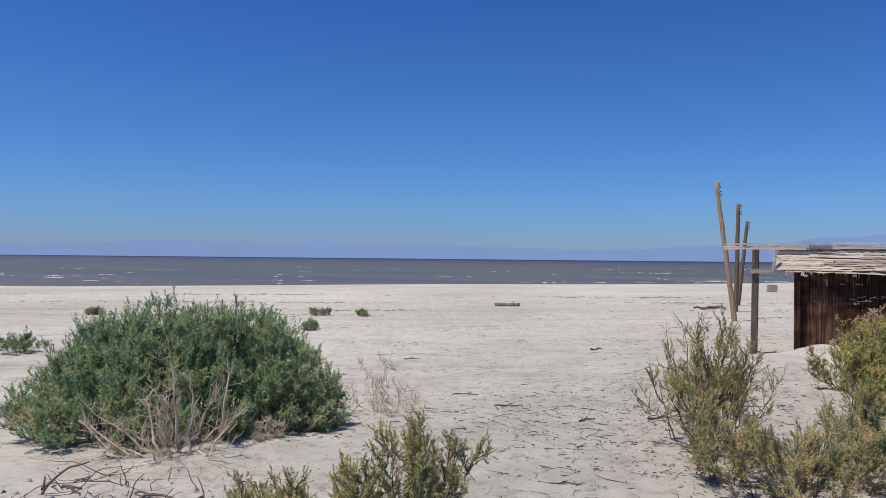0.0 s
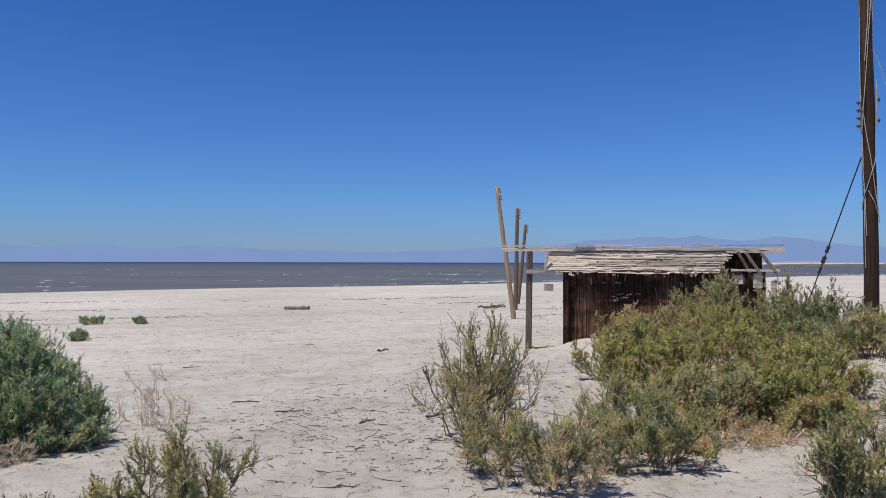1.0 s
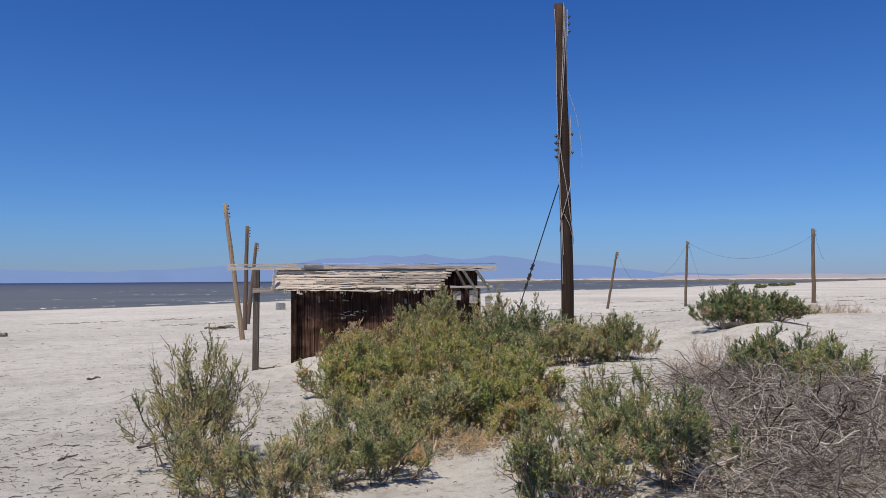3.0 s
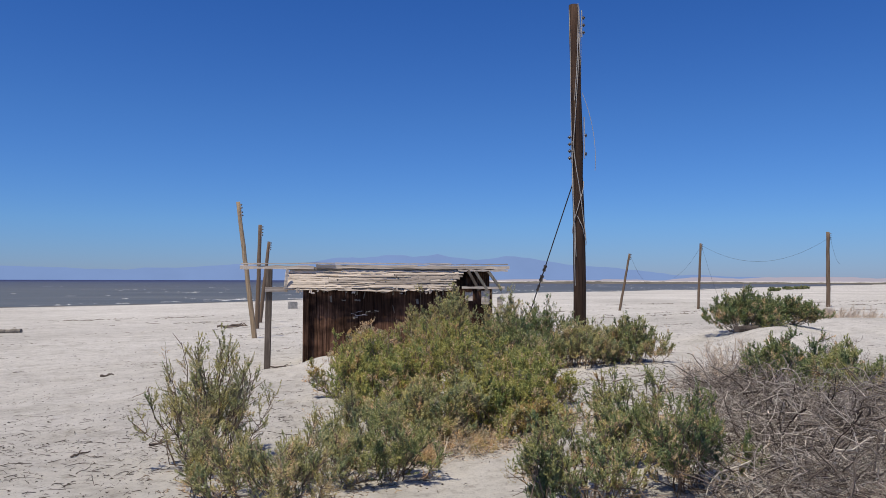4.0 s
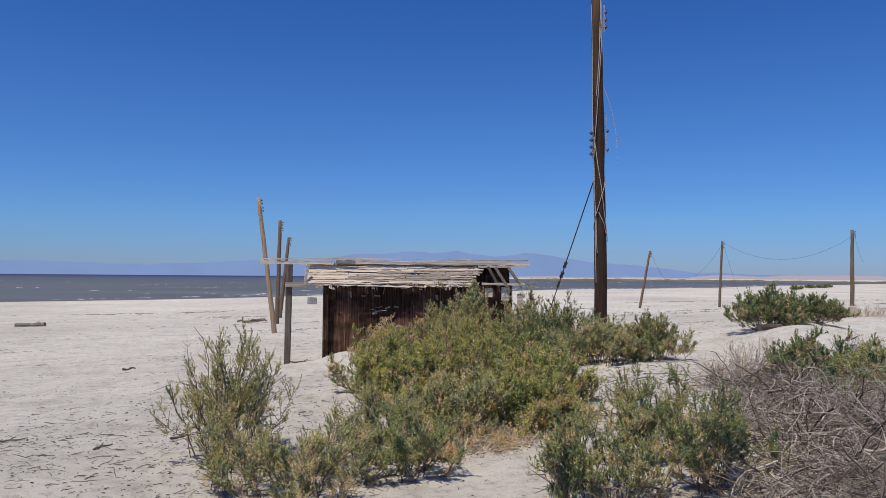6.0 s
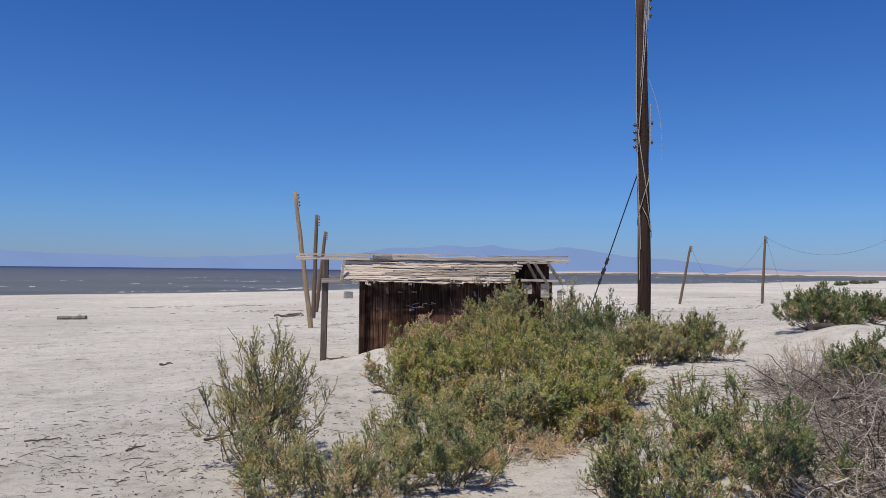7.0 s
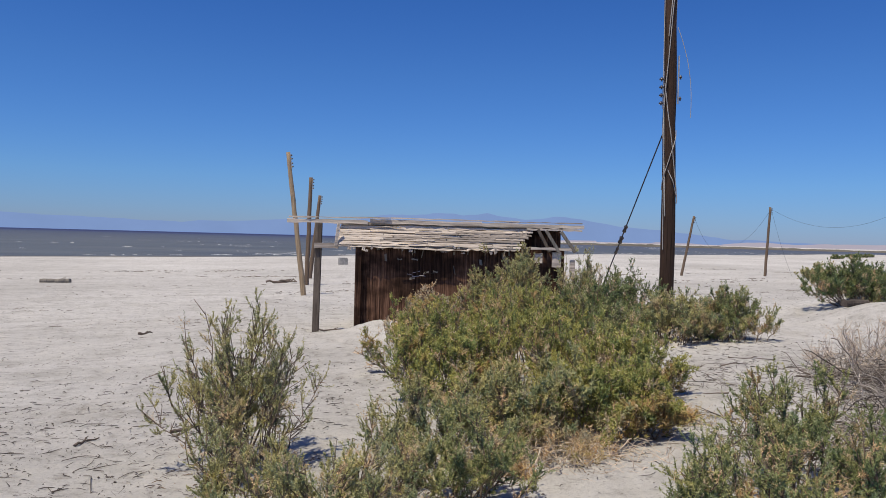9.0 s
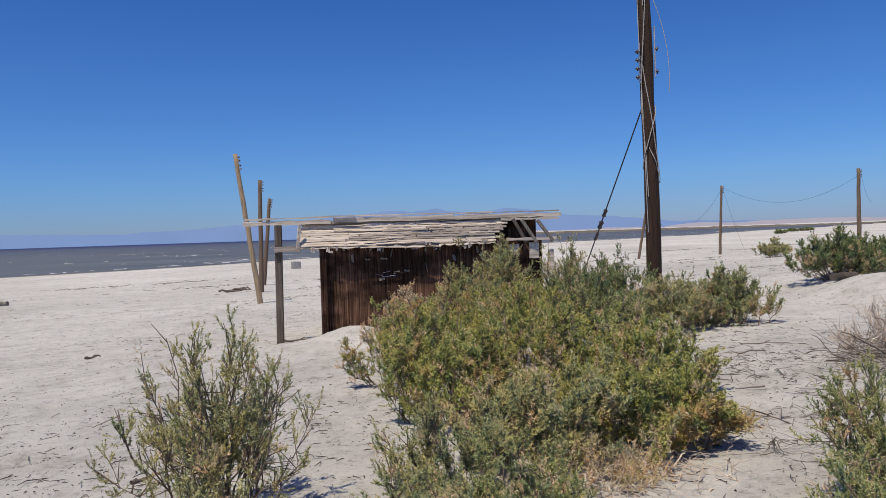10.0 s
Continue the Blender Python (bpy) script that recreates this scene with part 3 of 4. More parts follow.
# right side
shrub("dark green shrub crowning a sand mound", 7.9, 14.75, 0.72, 0.65, 0.86, 70, 10, 4, 22, (0.04, 0.011), LEAF_DEEP, 63)
shrub("dark green shrub crowning a sand mound", 8.75, 15.2, 0.85, 0.65, 0.66, 70, 10, 4, 22, (0.04, 0.011), LEAF_DEEP, 64)
shrub("green shrub growing out of grey dead brush", 4.85, 8.15, 0.5, 0.42, 0.76, 44, 12, 5, 24, WIDE, LEAF_DEEP, 65)
shrub("green shrub growing out of grey dead brush", 4.95, 7.25, 0.55, 0.45, 0.6, 34, 12, 5, 24, WIDE, LEAF_GREEN, 66, dry=0.25)
shrub("round grey-green shrub on open sand", 19.5, 37.5, 0.85, 0.75, 0.95, 60, 8, 3, 16, (0.07, 0.028), LEAF_OLIVE, 67)
# small ones out on the beach
for k, (x, y, r, h) in enumerate([(-15.6, 22.2, 0.34, 0.3), (-14.4, 22.9, 0.22, 0.24), (-13.9, 10.0, 0.45, 0.42), (-22.3, 18.7, 0.3, 0.25), (-12.4, 17.2, 0.25, 0.25)]):
    shrub("small low grey-green shrub alone on the beach", x, y, r, r, h, 30, 7, 3, 16, (0.04, 0.013), LEAF_BLUE, 80 + k, group="small shrubs on the beach")


for k, (x, y) in enumerate([(112, 188), (106, 183), (119, 198), (84, 150)]):
    shrub("low dark shrub far off on the beach", x, y, 1.6, 1.0, 0.8, 24, 6, 3, 8, (0.35, 0.12), LEAF_DEEP, 130 + k, group="far shrubs on the beach")


def dead_brush(label, x, y, rx, ry, h, stems, twigs, mat, seed, group="dead brush", thick=0.007, turn=0, full=0.55, reach=1.0, kink=0.02, spread=0.4):
    rng = np.random.default_rng(seed)
    stem, twig, fine = grow(rng, rx, ry, h, stems, twigs, 2, low=0.2, full=full, reach=reach, spread=spread)
    stem[:, 1:] += rng.normal(0, kink, stem[:, 1:].shape)
    twig = twig + rng.normal(0, 0.02, twig.shape)
    top = thing("dead_shrub", label, "dead shrub", group, at=(x, y, gz(x, y) - 0.02), turn=turn)
    v, f = tubes(stem, thick * rng.uniform(0.5, 1.6, (stems, 1)) * np.linspace(1, 0.35, 7)[None], 5)
    tagged(link_arrays("wood", v, f, mat, top), kind="stuff")
    v2, f2 = tubes(twig, np.tile(np.array([[0.0036, 0.0027, 0.0018]]), (len(twig), 1)), 3)
    v3, f3 = tubes(fine, np.tile(np.array([[0.002, 0.0015, 0.0009]]), (len(fine), 1)), 3)
    v, f = join_arrays([(v2, f2), (v3, f3)])
    tagged(link_arrays("twig_growth", v, f, mat, top), kind="stuff")
    return top


def tangle(label, x, y, rx, ry, h, n, mat, seed, group="dead brush", r=0.0038, curl=1.0):
    """Bare curling branches that lie heaped over one another."""
    rng = np.random.default_rng(seed)
    k = 8
    a, q = rng.uniform(0, 2 * np.pi, n), np.sqrt(rng.random(n))
    p = np.stack([rx * q * np.cos(a), ry * q * np.sin(a), h * (1 - 0.7 * q * q) * rng.uniform(0.0, 0.9, n)], 1)
    d = unit(rng.normal(0, 1, (n, 3)) * np.array([1, 1, 0.45]))
    step = (rng.uniform(0.2, 0.8, n) * min(1.0, 0.45 + h) / k)[:, None]
    path = [p]
    turn = rng.normal(0, 0.3 * curl, (n, 3))
    for _ in range(k - 1):
        turn = turn * 0.4 + rng.normal(0, 0.28 * curl, (n, 3))
        d = unit(d + turn)
        d[:, 2] -= 0.12 * (p[:, 2] > h)
        p = p + d * step
        p[:, 2] = np.clip(p[:, 2], -0.02, h * 1.15)
        path.append(p)
    path = np.stack(path, 1)
    top = thing("dead_shrub", label, "dead shrub", group, at=(x, y, gz(x, y) - 0.01))
    big = rng.random(n) < 0.12
    for name, sel, rad in (("wood", big, r * 2.0), ("twig_growth", ~big, r * 0.75)):
        m = int(sel.sum())
        v, f = tubes(path[sel], rad * rng.uniform(0.6, 1.4, (m, 1)) * np.linspace(1, 0.4, k)[None], 3)
        tagged(link_arrays(name, v, f, mat, top), kind="stuff")
    return top


dead_brush("tan leafless dead shrub before the large bush", -4.25, 4.3, 0.66, 0.32, 0.74, 15, 13, TWIG_TAN, 90, turn=45, thick=0.0105, kink=0.024, spread=0.12, reach=1.0)
tangle("dark leafless branches lying on the sand", -3.8, 3.25, 0.75, 0.55, 0.14, 80, DARK_TWIG, 94, r=0.0055, curl=0.45)
tangle("loose tan twigs lying on the sand", -4.2, 4.0, 0.9, 0.4, 0.08, 110, TWIG_TAN, 97, r=0.003, curl=0.5)
dead_brush("thin tan dead shrub with curved stems", -3.8, 6.5, 0.42, 0.3, 0.66, 12, 9, TWIG_TAN, 95, thick=0.005, kink=0.03, spread=0.15)
dead_brush("small pale dead plant beside the large bush", -3.95, 5.0, 0.13, 0.11, 0.26, 14, 7, TWIG_TAN, 99, thick=0.004, kink=0.01, spread=0.1, reach=0.5)
tangle("brown dead twigs at the skirt of the large bush", -4.1, 5.7, 0.32, 0.3, 0.26, 180, TWIG, 98, r=0.0032)
for k, (x, y, r, h, n) in enumerate([(2.95, 4.5, 0.6, 0.36, 900), (3.6, 5.2, 0.75, 0.46, 1300), (4.4, 5.9, 0.8, 0.46, 1200), (3.7, 6.4, 0.7, 0.46, 1100), (5.0, 6.4, 0.75, 0.42, 700), (4.25, 7.6, 0.6, 0.42, 800), (4.3, 8.5, 0.5, 0.3, 420), (2.6, 4.0, 0.5, 0.2, 260)]):
    tangle("tangled grey dead brush heaped on sand", x, y, r, r, h, n, TWIG_GREY, 96 + k, curl=0.7, r=0.0036)
tangle("tangled tan dead twigs under the shrubs", 1.4, 6.55, 0.6, 0.3, 0.1, 160, TWIG_TAN, 103, r=0.003, curl=0.6)
tangle("tangled dark dead twigs under the shrubs", 1.9, 4.3, 0.8, 0.4, 0.16, 320, TWIG, 104, r=0.004)
tangle("loose grey dead twigs on the sand slope", 2.9, 7.0, 0.8, 0.6, 0.05, 150, TWIG_GREY, 105, r=0.003, curl=0.5)
tangle("loose dark dead twigs strewn on the sand", 3.5, 8.6, 0.8, 1.0, 0.04, 170, DARK_TWIG, 106, r=0.0035, curl=0.5)
tangle("loose dark dead twigs strewn on the sand", 2.75, 6.6, 0.6, 0.7, 0.04, 120, DARK_TWIG, 107, r=0.0032, curl=0.5)
dead_brush("thin pale dead brush on the sand slope", 4.6, 9.0, 0.5, 0.45, 0.7, 40, 9, TWIG_TAN, 110)
dead_brush("thin pale dead brush on the sand slope", 6.2, 9.6, 0.6, 0.5, 0.55, 40, 9, TWIG_GREY, 111)
for k, (x, y, r, h) in enumerate([(14.2, 22.6, 0.6, 0.5), (15.6, 23.6, 0.8, 0.65), (16.9, 24.3, 0.7, 0.6), (17.5, 27.5, 0.7, 0.4)]):
    dead_brush("pale dry brush on the far sand rise", x, y, r, r, h, 50, 9, TWIG_TAN, 112 + k, thick=0.012)


# ---- poles ----
def pole(label, foot, tip, r0, r1, mat, group="leaning poles", name="utility_pole", cut=True):
    rng = np.random.default_rng(int(abs(foot[0] * 100)) + 5)
    top = thing(name, label, "pole", group, at=foot)
    a, b = np.zeros(3), np.array(tip) - np.array(foot)
    a = a - unit(b) * 0.4
    t = np.linspace(0, 1, 14)[:, None]
    p = a + (b - a) * t
    p[1:-1, :2] += rng.normal(0, r0 * 0.06, (12, 2))
    v, f = tubes(p[None], np.linspace(r0, r1, 14)[None] * rng.uniform(0.97, 1.03, (1, 14)), 14)
    cap = np.arange(13 * 14, 14 * 14)
    faces = [tuple(q) for q in f] + [tuple(cap)]
    link_mesh("shaft", [tuple(q) for q in v], faces, mat, top, True)
    return top


def insulators(top, at, up, n, gap, size=0.035):
    for k in range(n):
        p = np.array(at) + np.array(up) * gap * k
        q = np.array([p + np.array(up) * s for s in (-0.03, -0.012, -0.01, 0.01, 0.012, 0.03)])
        v, f = tubes(q[None], np.array([[0.012, 0.012, size, size, 0.014, 0.012]]), 8)
        link_arrays("insulator", v, f, CERAMIC, top)


def leaning(label, x0, y0, x1, y1, z1, r0, r1, mat, group="leaning poles", rack=0.0):
    top = pole(label, (x0, y0, gz(x0, y0)), (x1, y1, z1), r0, r1, mat, group)
    d = np.array([x1 - x0, y1 - y0, z1 - gz(x0, y0)])
    if rack:
        rail = cable("bracket", [d * 0.88 + np.array([r1, -r1 * 0.5, 0]), d * 0.985 + np.array([r1 * 1.1, -r1 * 0.5, 0])], 0.012, GALVANISED, top, label="steel bracket")
        for s in (0.90, 0.955):
            e = d * s + np.array([r1 * 1.6, -r1 * 0.8, 0])
            insulators(rail, e, unit(d), 2, 0.1, 0.03)
    return top


leaning("tall tan weathered pole leaning over the beach", -2.82, 26.0, -3.39, 26.0, 4.5, 0.085, 0.062, POLE_TAN, rack=1)
leaning("brown weathered pole standing in the beach", -3.44, 32.0, -3.36, 32.0, 4.18, 0.095, 0.07, POLE_GREY, rack=1)
leaning("short brown pole leaning in the beach", -3.93, 37.5, -3.56, 37.5, 3.78, 0.1, 0.07, POLE_GREY, rack=1)
leaning("slanting brown pole on the far beach", 16.84, 48.0, 17.5, 48.0, 3.7, 0.082, 0.062, POLE_GREY, group="line of far poles", rack=1)
leaning("upright brown pole on the far beach", 22.4, 49.0, 22.6, 49.0, 4.42, 0.09, 0.068, POLE_GREY, group="line of far poles", rack=1)
leaning("upright brown pole on the far beach", 27.5, 43.0, 27.55, 43.0, 4.85, 0.12, 0.09, POLE_GREY, group="line of far poles", rack=1)


def span(label, a, b, sag, r=0.012, mat=WIRE_DARK):
    a, b = np.array(a), np.array(b)
    t = np.linspace(0, 1, 16)[:, None]
    p = a + (b - a) * t - np.array([0, 0, sag]) * 4 * t * (1 - t)
    return tagged(cable("overhead_wire", p, r, mat, None, 4), label, "wire")


span("thin slack wire between the far poles", (22.62, 48.9, 4.3), (27.55, 42.9, 4.5), 1.2, 0.006)
span("thin loose wire hanging from a far pole", (22.62, 48.9, 4.3), (24.2, 48.9, -0.1), 0.3, 0.006)
span("thin loose wire hanging from a far pole", (22.55, 48.9, 4.2), (20.8, 49.0, 2.2), 0.25, 0.006)
span("thin loose wire hanging from a far pole", (27.6, 42.9, 4.7), (28.2, 42.9, 3.0), 0.35, 0.006)
span("thin loose wire hanging from a slanting pole", (17.5, 47.9, 3.6), (18.6, 47.9, 1.8), 0.25, 0.006)

PX, PY = 4.15, 13.4
main = pole("tall dark brown utility pole wrapped with loose pale wires", (PX, PY, gz(PX, PY)), (PX - 0.1, PY + 0.02, 6.82), 0.115, 0.085, POLE_WOOD, group="", name="utility_pole")
BASE = gz(PX, PY)
LEAN = -0.1 / (6.82 - BASE)
for z, side, n, gap, size in ((4.12, -1, 4, 0.12, 0.035), (6.32, 1, 3, 0.13, 0.03), (4.2, 1, 2, 0.32, 0.022)):
    cx = LEAN * (z - BASE) + side * 0.115
    rail = cable("bracket", [(cx, -0.05, z - 0.08 - BASE), (cx, -0.05, z + gap * n - BASE)], 0.012, GALVANISED, main, label="steel bracket")
    insulators(rail, (cx + side * 0.03, -0.05, z - BASE), (0, 0, 1), n, gap, size)


def wrap(name, z0, z1, turns, phase, mat=WIRE_PALE, rad=0.007):
    n = 44
    t = np.linspace(0, 1, n)
    z = z0 + (z1 - z0) * t
    rr = np.interp(z, [0, 6.1], [0.115, 0.086]) + 0.010 + 0.008 * np.sin(11 * t + phase)
    a = phase + turns * 2 * np.pi * t
    return cable(name, np.stack([LEAN * z + rr * np.cos(a), rr * np.sin(a), z], 1), rad, mat, main)


for z0, z1, turns, phase in ((6.1, 3.6, 0.32, -1.0), (6.05, 4.4, -0.22, -0.7), (6.1, 4.9, -0.1, -1.0), (5.9, 2.9, -0.38, -0.6), (3.7, 1.9, 0.35, -2.6), (3.6, 1.7, 0.1, -2.9), (3.0, 2.1, -0.4, -0.6), (6.0, 1.2, 0.08, 3.3), (2.4, 1.9, 0.3, -2.0)):
    wrap("wire", z0, z1, turns, phase)
t = np.linspace(0, 1, 24)[:, None]
loop = np.array([0.0, -0.12, 5.25 - BASE]) * (1 - t) ** 2 + 2 * np.array([0.26, -0.16, 4.6 - BASE]) * t * (1 - t) + np.array([0.22, -0.14, 3.9 - BASE]) * t ** 2
cable("loose_wire", loop, 0.005, WIRE_PALE, main)
# guy wire with its strain insulator
gtop, gfoot = np.array([-0.12, -0.03, 3.75 - BASE]), np.array([-0.6, 2.25, 0.0])
guy = [gtop + (gfoot - gtop) * s for s in np.linspace(0, 1, 12)]
guy_wire = cable("guy_wire", guy, 0.011, WIRE_DARK, main, label="dark steel guy wire")
gd = unit(gfoot - gtop)
for s, size in ((0.50, 0.035), (0.56, 0.04), (0.62, 0.03)):
    q = gtop + (gfoot - gtop) * s
    v, f = tubes(np.array([q + gd * k for k in (-0.08, -0.05, 0, 0.05, 0.08)])[None], np.array([[0.012, size, size * 0.7, size, 0.012]]), 8)
    tagged(link_arrays("strain_insulator", v, f, CERAMIC, guy_wire), "dark strain insulator")


# ---- the shed ----
def box(bm, x0, x1, y0, y1, z0, z1, m=None):
    vs = [bm.verts.new(Vector(c)) for c in ((x0, y0, z0), (x1, y0, z0), (x1, y1, z0), (x0, y1, z0), (x0, y0, z1), (x1, y0, z1), (x1, y1, z1), (x0, y1, z1))]
    for q in ((0, 3, 2, 1), (4, 5, 6, 7), (0, 1, 5, 4), (1, 2, 6, 5), (2, 3, 7, 6), (3, 0, 4, 7)):
        bm.faces.new([vs[k] for k in q])
    if m is not None:
        bmesh.ops.transform(bm, matrix=m, verts=vs)
    return vs


def plank(name, parent, mat, size, m, rng, rag=0.0, cuts=8):
    """A weathered board along x with ragged long edges."""
    L, T, Wd = size
    bm = bmesh.new()
    xs = np.linspace(0, L, cuts + 1)
    rows = []
    for k, x in enumerate(xs):
        lo, hi = rng.uniform(0, rag), rng.uniform(0, rag)
        sag = rng.normal(0, 0.004)
        ex = rng.uniform(-rag, rag) if k in (0, cuts) else 0
        rows.append([bm.verts.new((x + ex, y + sag, z)) for y, z in ((0, lo), (T, lo), (T, Wd - hi), (0, Wd - hi))])
    for a, b in zip(rows, rows[1:]):
        for k in range(4):
            bm.faces.new((a[k], b[k], b[(k + 1) % 4], a[(k + 1) % 4]))
    bm.faces.new(rows[0])
    bm.faces.new(rows[-1][::-1])
    bmesh.ops.recalc_face_normals(bm, faces=bm.faces[:])
    bmesh.ops.transform(bm, matrix=m, verts=bm.verts[:])
    return part(name, bm, mat, parent)


def build_shed():
    rng = np.random.default_rng(21)
    FY, EAVE = 15.0, 14.84
    shed = thing("shed", "derelict dark wooden beach shed with splintered bleached eave boards", "shed", at=(0, 0, 0))
    X0, X1, DEPTH, TOP = -0.6, 2.9, 2.6, 1.88
    # walls of upright dark boards, set back below the eave
    x = X0
    while x < X1 - 0.02:
        w = min(rng.uniform(0.13, 0.2), X1 - x)
        bm = bmesh.new()
        box(bm, x, x + w - 0.006, FY + 0.02 + rng.uniform(0, 0.012), FY + 0.05, gz(x, FY) - 0.25, TOP)
        part("wall_board", bm, DARK_WOOD, shed)
        x += w
    for xw in (X0, X1 - 0.05):
        bm = bmesh.new()
        box(bm, xw, xw + 0.05, FY + 0.06, FY + DEPTH, -0.1, TOP)
        part("side_wall", bm, DARK_WOOD, shed)
    bm = bmesh.new()
    box(bm, X0, X1, FY + DEPTH, FY + DEPTH + 0.05, -0.1, TOP)
    part("back_wall", bm, DARK_WOOD, shed)
    bm = bmesh.new()
    box(bm, X0 - 0.06, X0 + 0.04, FY - 0.09, FY + 0.01, gz(X0, FY) - 0.3, TOP)
    part("corner_post", bm, DARK_WOOD, shed, "dark corner post")
    # flaking pale paint at the wall head, and painted marks that cannot be read
    for _ in range(24):
        px, pz = rng.uniform(-0.3, 2.0), 1.9 - abs(rng.normal(0, 0.2))
        plank("flake", shed, DRIFT, (rng.uniform(0.008, 0.03), 0.006, rng.uniform(0.05, 0.22)), pose(px, FY + 0.008, pz - 0.06, rng.uniform(-6, 6), rng.uniform(-15, 15), 0), rng, 0.02, 3)
    for px, pz, ln, tilt in ((0.22, 1.38, 0.1, 12), (0.31, 1.40, 0.12, -14), (0.42, 1.36, 0.11, 6), (0.30, 1.34, 0.2, -3)):
        plank("painted_mark", shed, MARK, (ln, 0.004, 0.014), pose(px, FY + 0.012, pz, 0, tilt, 0), rng, 0.008, 4)
    # torn strips hanging under the eave, and a ragged pale patch where the boards have split
    for _ in range(30):
        px = rng.uniform(-0.85, 2.2)
        plank("torn_strip", shed, PALE_WOOD if rng.random() < 0.5 else GREY_WOOD, (rng.uniform(0.015, 0.09), 0.006, rng.uniform(0.03, 0.12)), pose(px, EAVE + 0.015, 1.86 - rng.uniform(0.03, 0.12), 0, rng.uniform(-12, 12), 0), rng, 0.025, 4)
    for _ in range(6):
        plank("split_board", shed, DRIFT, (rng.uniform(0.03, 0.22), 0.01, rng.uniform(0.02, 0.06)), pose(rng.uniform(0.0, 0.75), FY - 0.002, rng.uniform(1.28, 1.62), rng.uniform(-5, 5), rng.uniform(-14, 14), 0), rng, 0.022, 5)
    # porch post
    bm = bmesh.new()
    box(bm, -0.055, 0.055, -0.05, 0.05, -0.4, 1.85)
    bmesh.ops.bevel(bm, geom=bm.edges[:], offset=0.008, segments=1, affect="EDGES")
    bmesh.ops.transform(bm, matrix=pose(-1.305, 15.0, 0.36, 0, 0.7, 0), verts=bm.verts[:])
    part("post", bm, POST_WOOD, shed, "weathered grey porch post")
    plank("beam", shed, GREY_WOOD, (0.42, 0.05, 0.11), pose(-1.35, 14.9, 1.78), rng, 0.02, 5)
    # roof deck and its edge boards
    bm = bmesh.new()
    box(bm, -0.95, 2.95, 15.09, FY + DEPTH + 0.1, 2.2, 2.25)
    part("roof_deck", bm, GREY_WOOD, shed)
    plank("roof_edge", shed, PALE_WOOD, (1.35, 0.09, 0.085), pose(-1.82, 14.99, 2.2), rng, 0.02, 10)
    plank("roof_edge", shed, PALE_WOOD, (1.7, 0.04, 0.035), pose(-1.8, 14.983, 2.287, 0, -0.5, 0), rng, 0.014, 10)
    plank("roof_edge", shed, PALE_WOOD, (1.9, 0.05, 0.09), pose(-0.45, 15.03, 2.215), rng, 0.02, 14)
    plank("roof_edge", shed, PALE_WOOD, (1.8, 0.05, 0.085), pose(1.42, 15.03, 2.21), rng, 0.02, 14)
    plank("roof_edge", shed, PALE_WOOD, (0.95, 0.06, 0.05), pose(2.25, 15.02, 2.17), rng, 0.018, 8)
    plank("roof_edge", shed, PALE_WOOD, (2.2, 0.04, 0.03), pose(-0.08, 15.026, 2.308, 0, 0.2, 0), rng, 0.014, 16)
    plank("roof_edge", shed, GREY_WOOD, (1.5, 0.04, 0.03), pose(1.7, 15.03, 2.294, 0, -0.3, 0), rng, 0.014, 12)
    # sloping eave of splintered boards
    slope, rows, w = 33, 11, 0.039
    bm = bmesh.new()
    box(bm, -0.94, 2.1, 0.03, 0.04, 0.02, 0.41, pose(0, EAVE, 1.83, -slope, 0, 0))
    part("eave_backing", bm, GREY_WOOD, shed)
    for k in range(rows):
        y = EAVE + k * w * math.sin(radians(slope))
        zz = 1.83 + k * w * math.cos(radians(slope))
        xx, end = -0.97 + 0.005 * k, 2.08 + 0.026 * k
        while xx < end - 0.1:
            L = min(rng.uniform(0.35, 1.5), end + rng.uniform(-0.06, 0.06) - xx)
            if L < 0.1:
                break
            mat = PALE_WOOD if (k < 3 or k > 8 or xx < -0.5 or rng.random() < 0.35) else GREY_WOOD
            plank("eave_board", shed, mat, (L - 0.008, 0.014, w * rng.uniform(1.0, 1.35)), pose(xx, y - rng.uniform(0.0, 0.02), zz - (rng.uniform(0, 0.03) if k == 0 else 0), -slope + rng.uniform(-5, 7), rng.normal(0, 0.35), rng.normal(0, 0.4)), rng, 0.012 if k else 0.03, 12)
            xx += L
        plank("splinter", shed, PALE_WOOD, (rng.uniform(0.2, 0.6), 0.008, 0.016), pose(rng.uniform(-0.8, 1.6), y - 0.03, zz + 0.01, -slope, rng.normal(0, 2.0), rng.normal(0, 1.0)), rng, 0.005, 5)
    plank("eave_end", shed, PALE_WOOD, (0.38, 0.03, 0.05), pose(-0.955, EAVE + 0.0, 1.83, 0, -84, 0) @ pose(0, 0, 0, 20, 0, 0), rng, 0.008, 4)
    # the opened end: bare rafters leaning outward, with a sill and broken panels below
    for xa, xb in ((2.42, 2.62), (2.55, 2.78), (2.80, 3.06)):
        bm = bmesh.new()
        lean = math.degrees(math.atan2(xb - xa, 0.36))
        box(bm, -0.025, 0.025, -0.03, 0.03, 0, 0.43)
        bmesh.ops.transform(bm, matrix=pose(xb, 14.93, 1.82, 0, -lean, 0), verts=bm.verts[:])
        part("rafter", bm, DRIFT if xa > 2.5 else POST_WOOD, shed)
    plank("sill", shed, PALE_WOOD, (0.8, 0.04, 0.06), pose(2.3, 14.9, 1.84), rng, 0.015, 5)
    plank("broken_panel", shed, PALE_WOOD, (0.16, 0.03, 0.28), pose(2.66, 14.95, 1.55), rng, 0.02, 3)
    plank("broken_panel", shed, PALE_WOOD, (0.14, 0.03, 0.18), pose(2.35, 14.95, 1.62), rng, 0.02, 3)
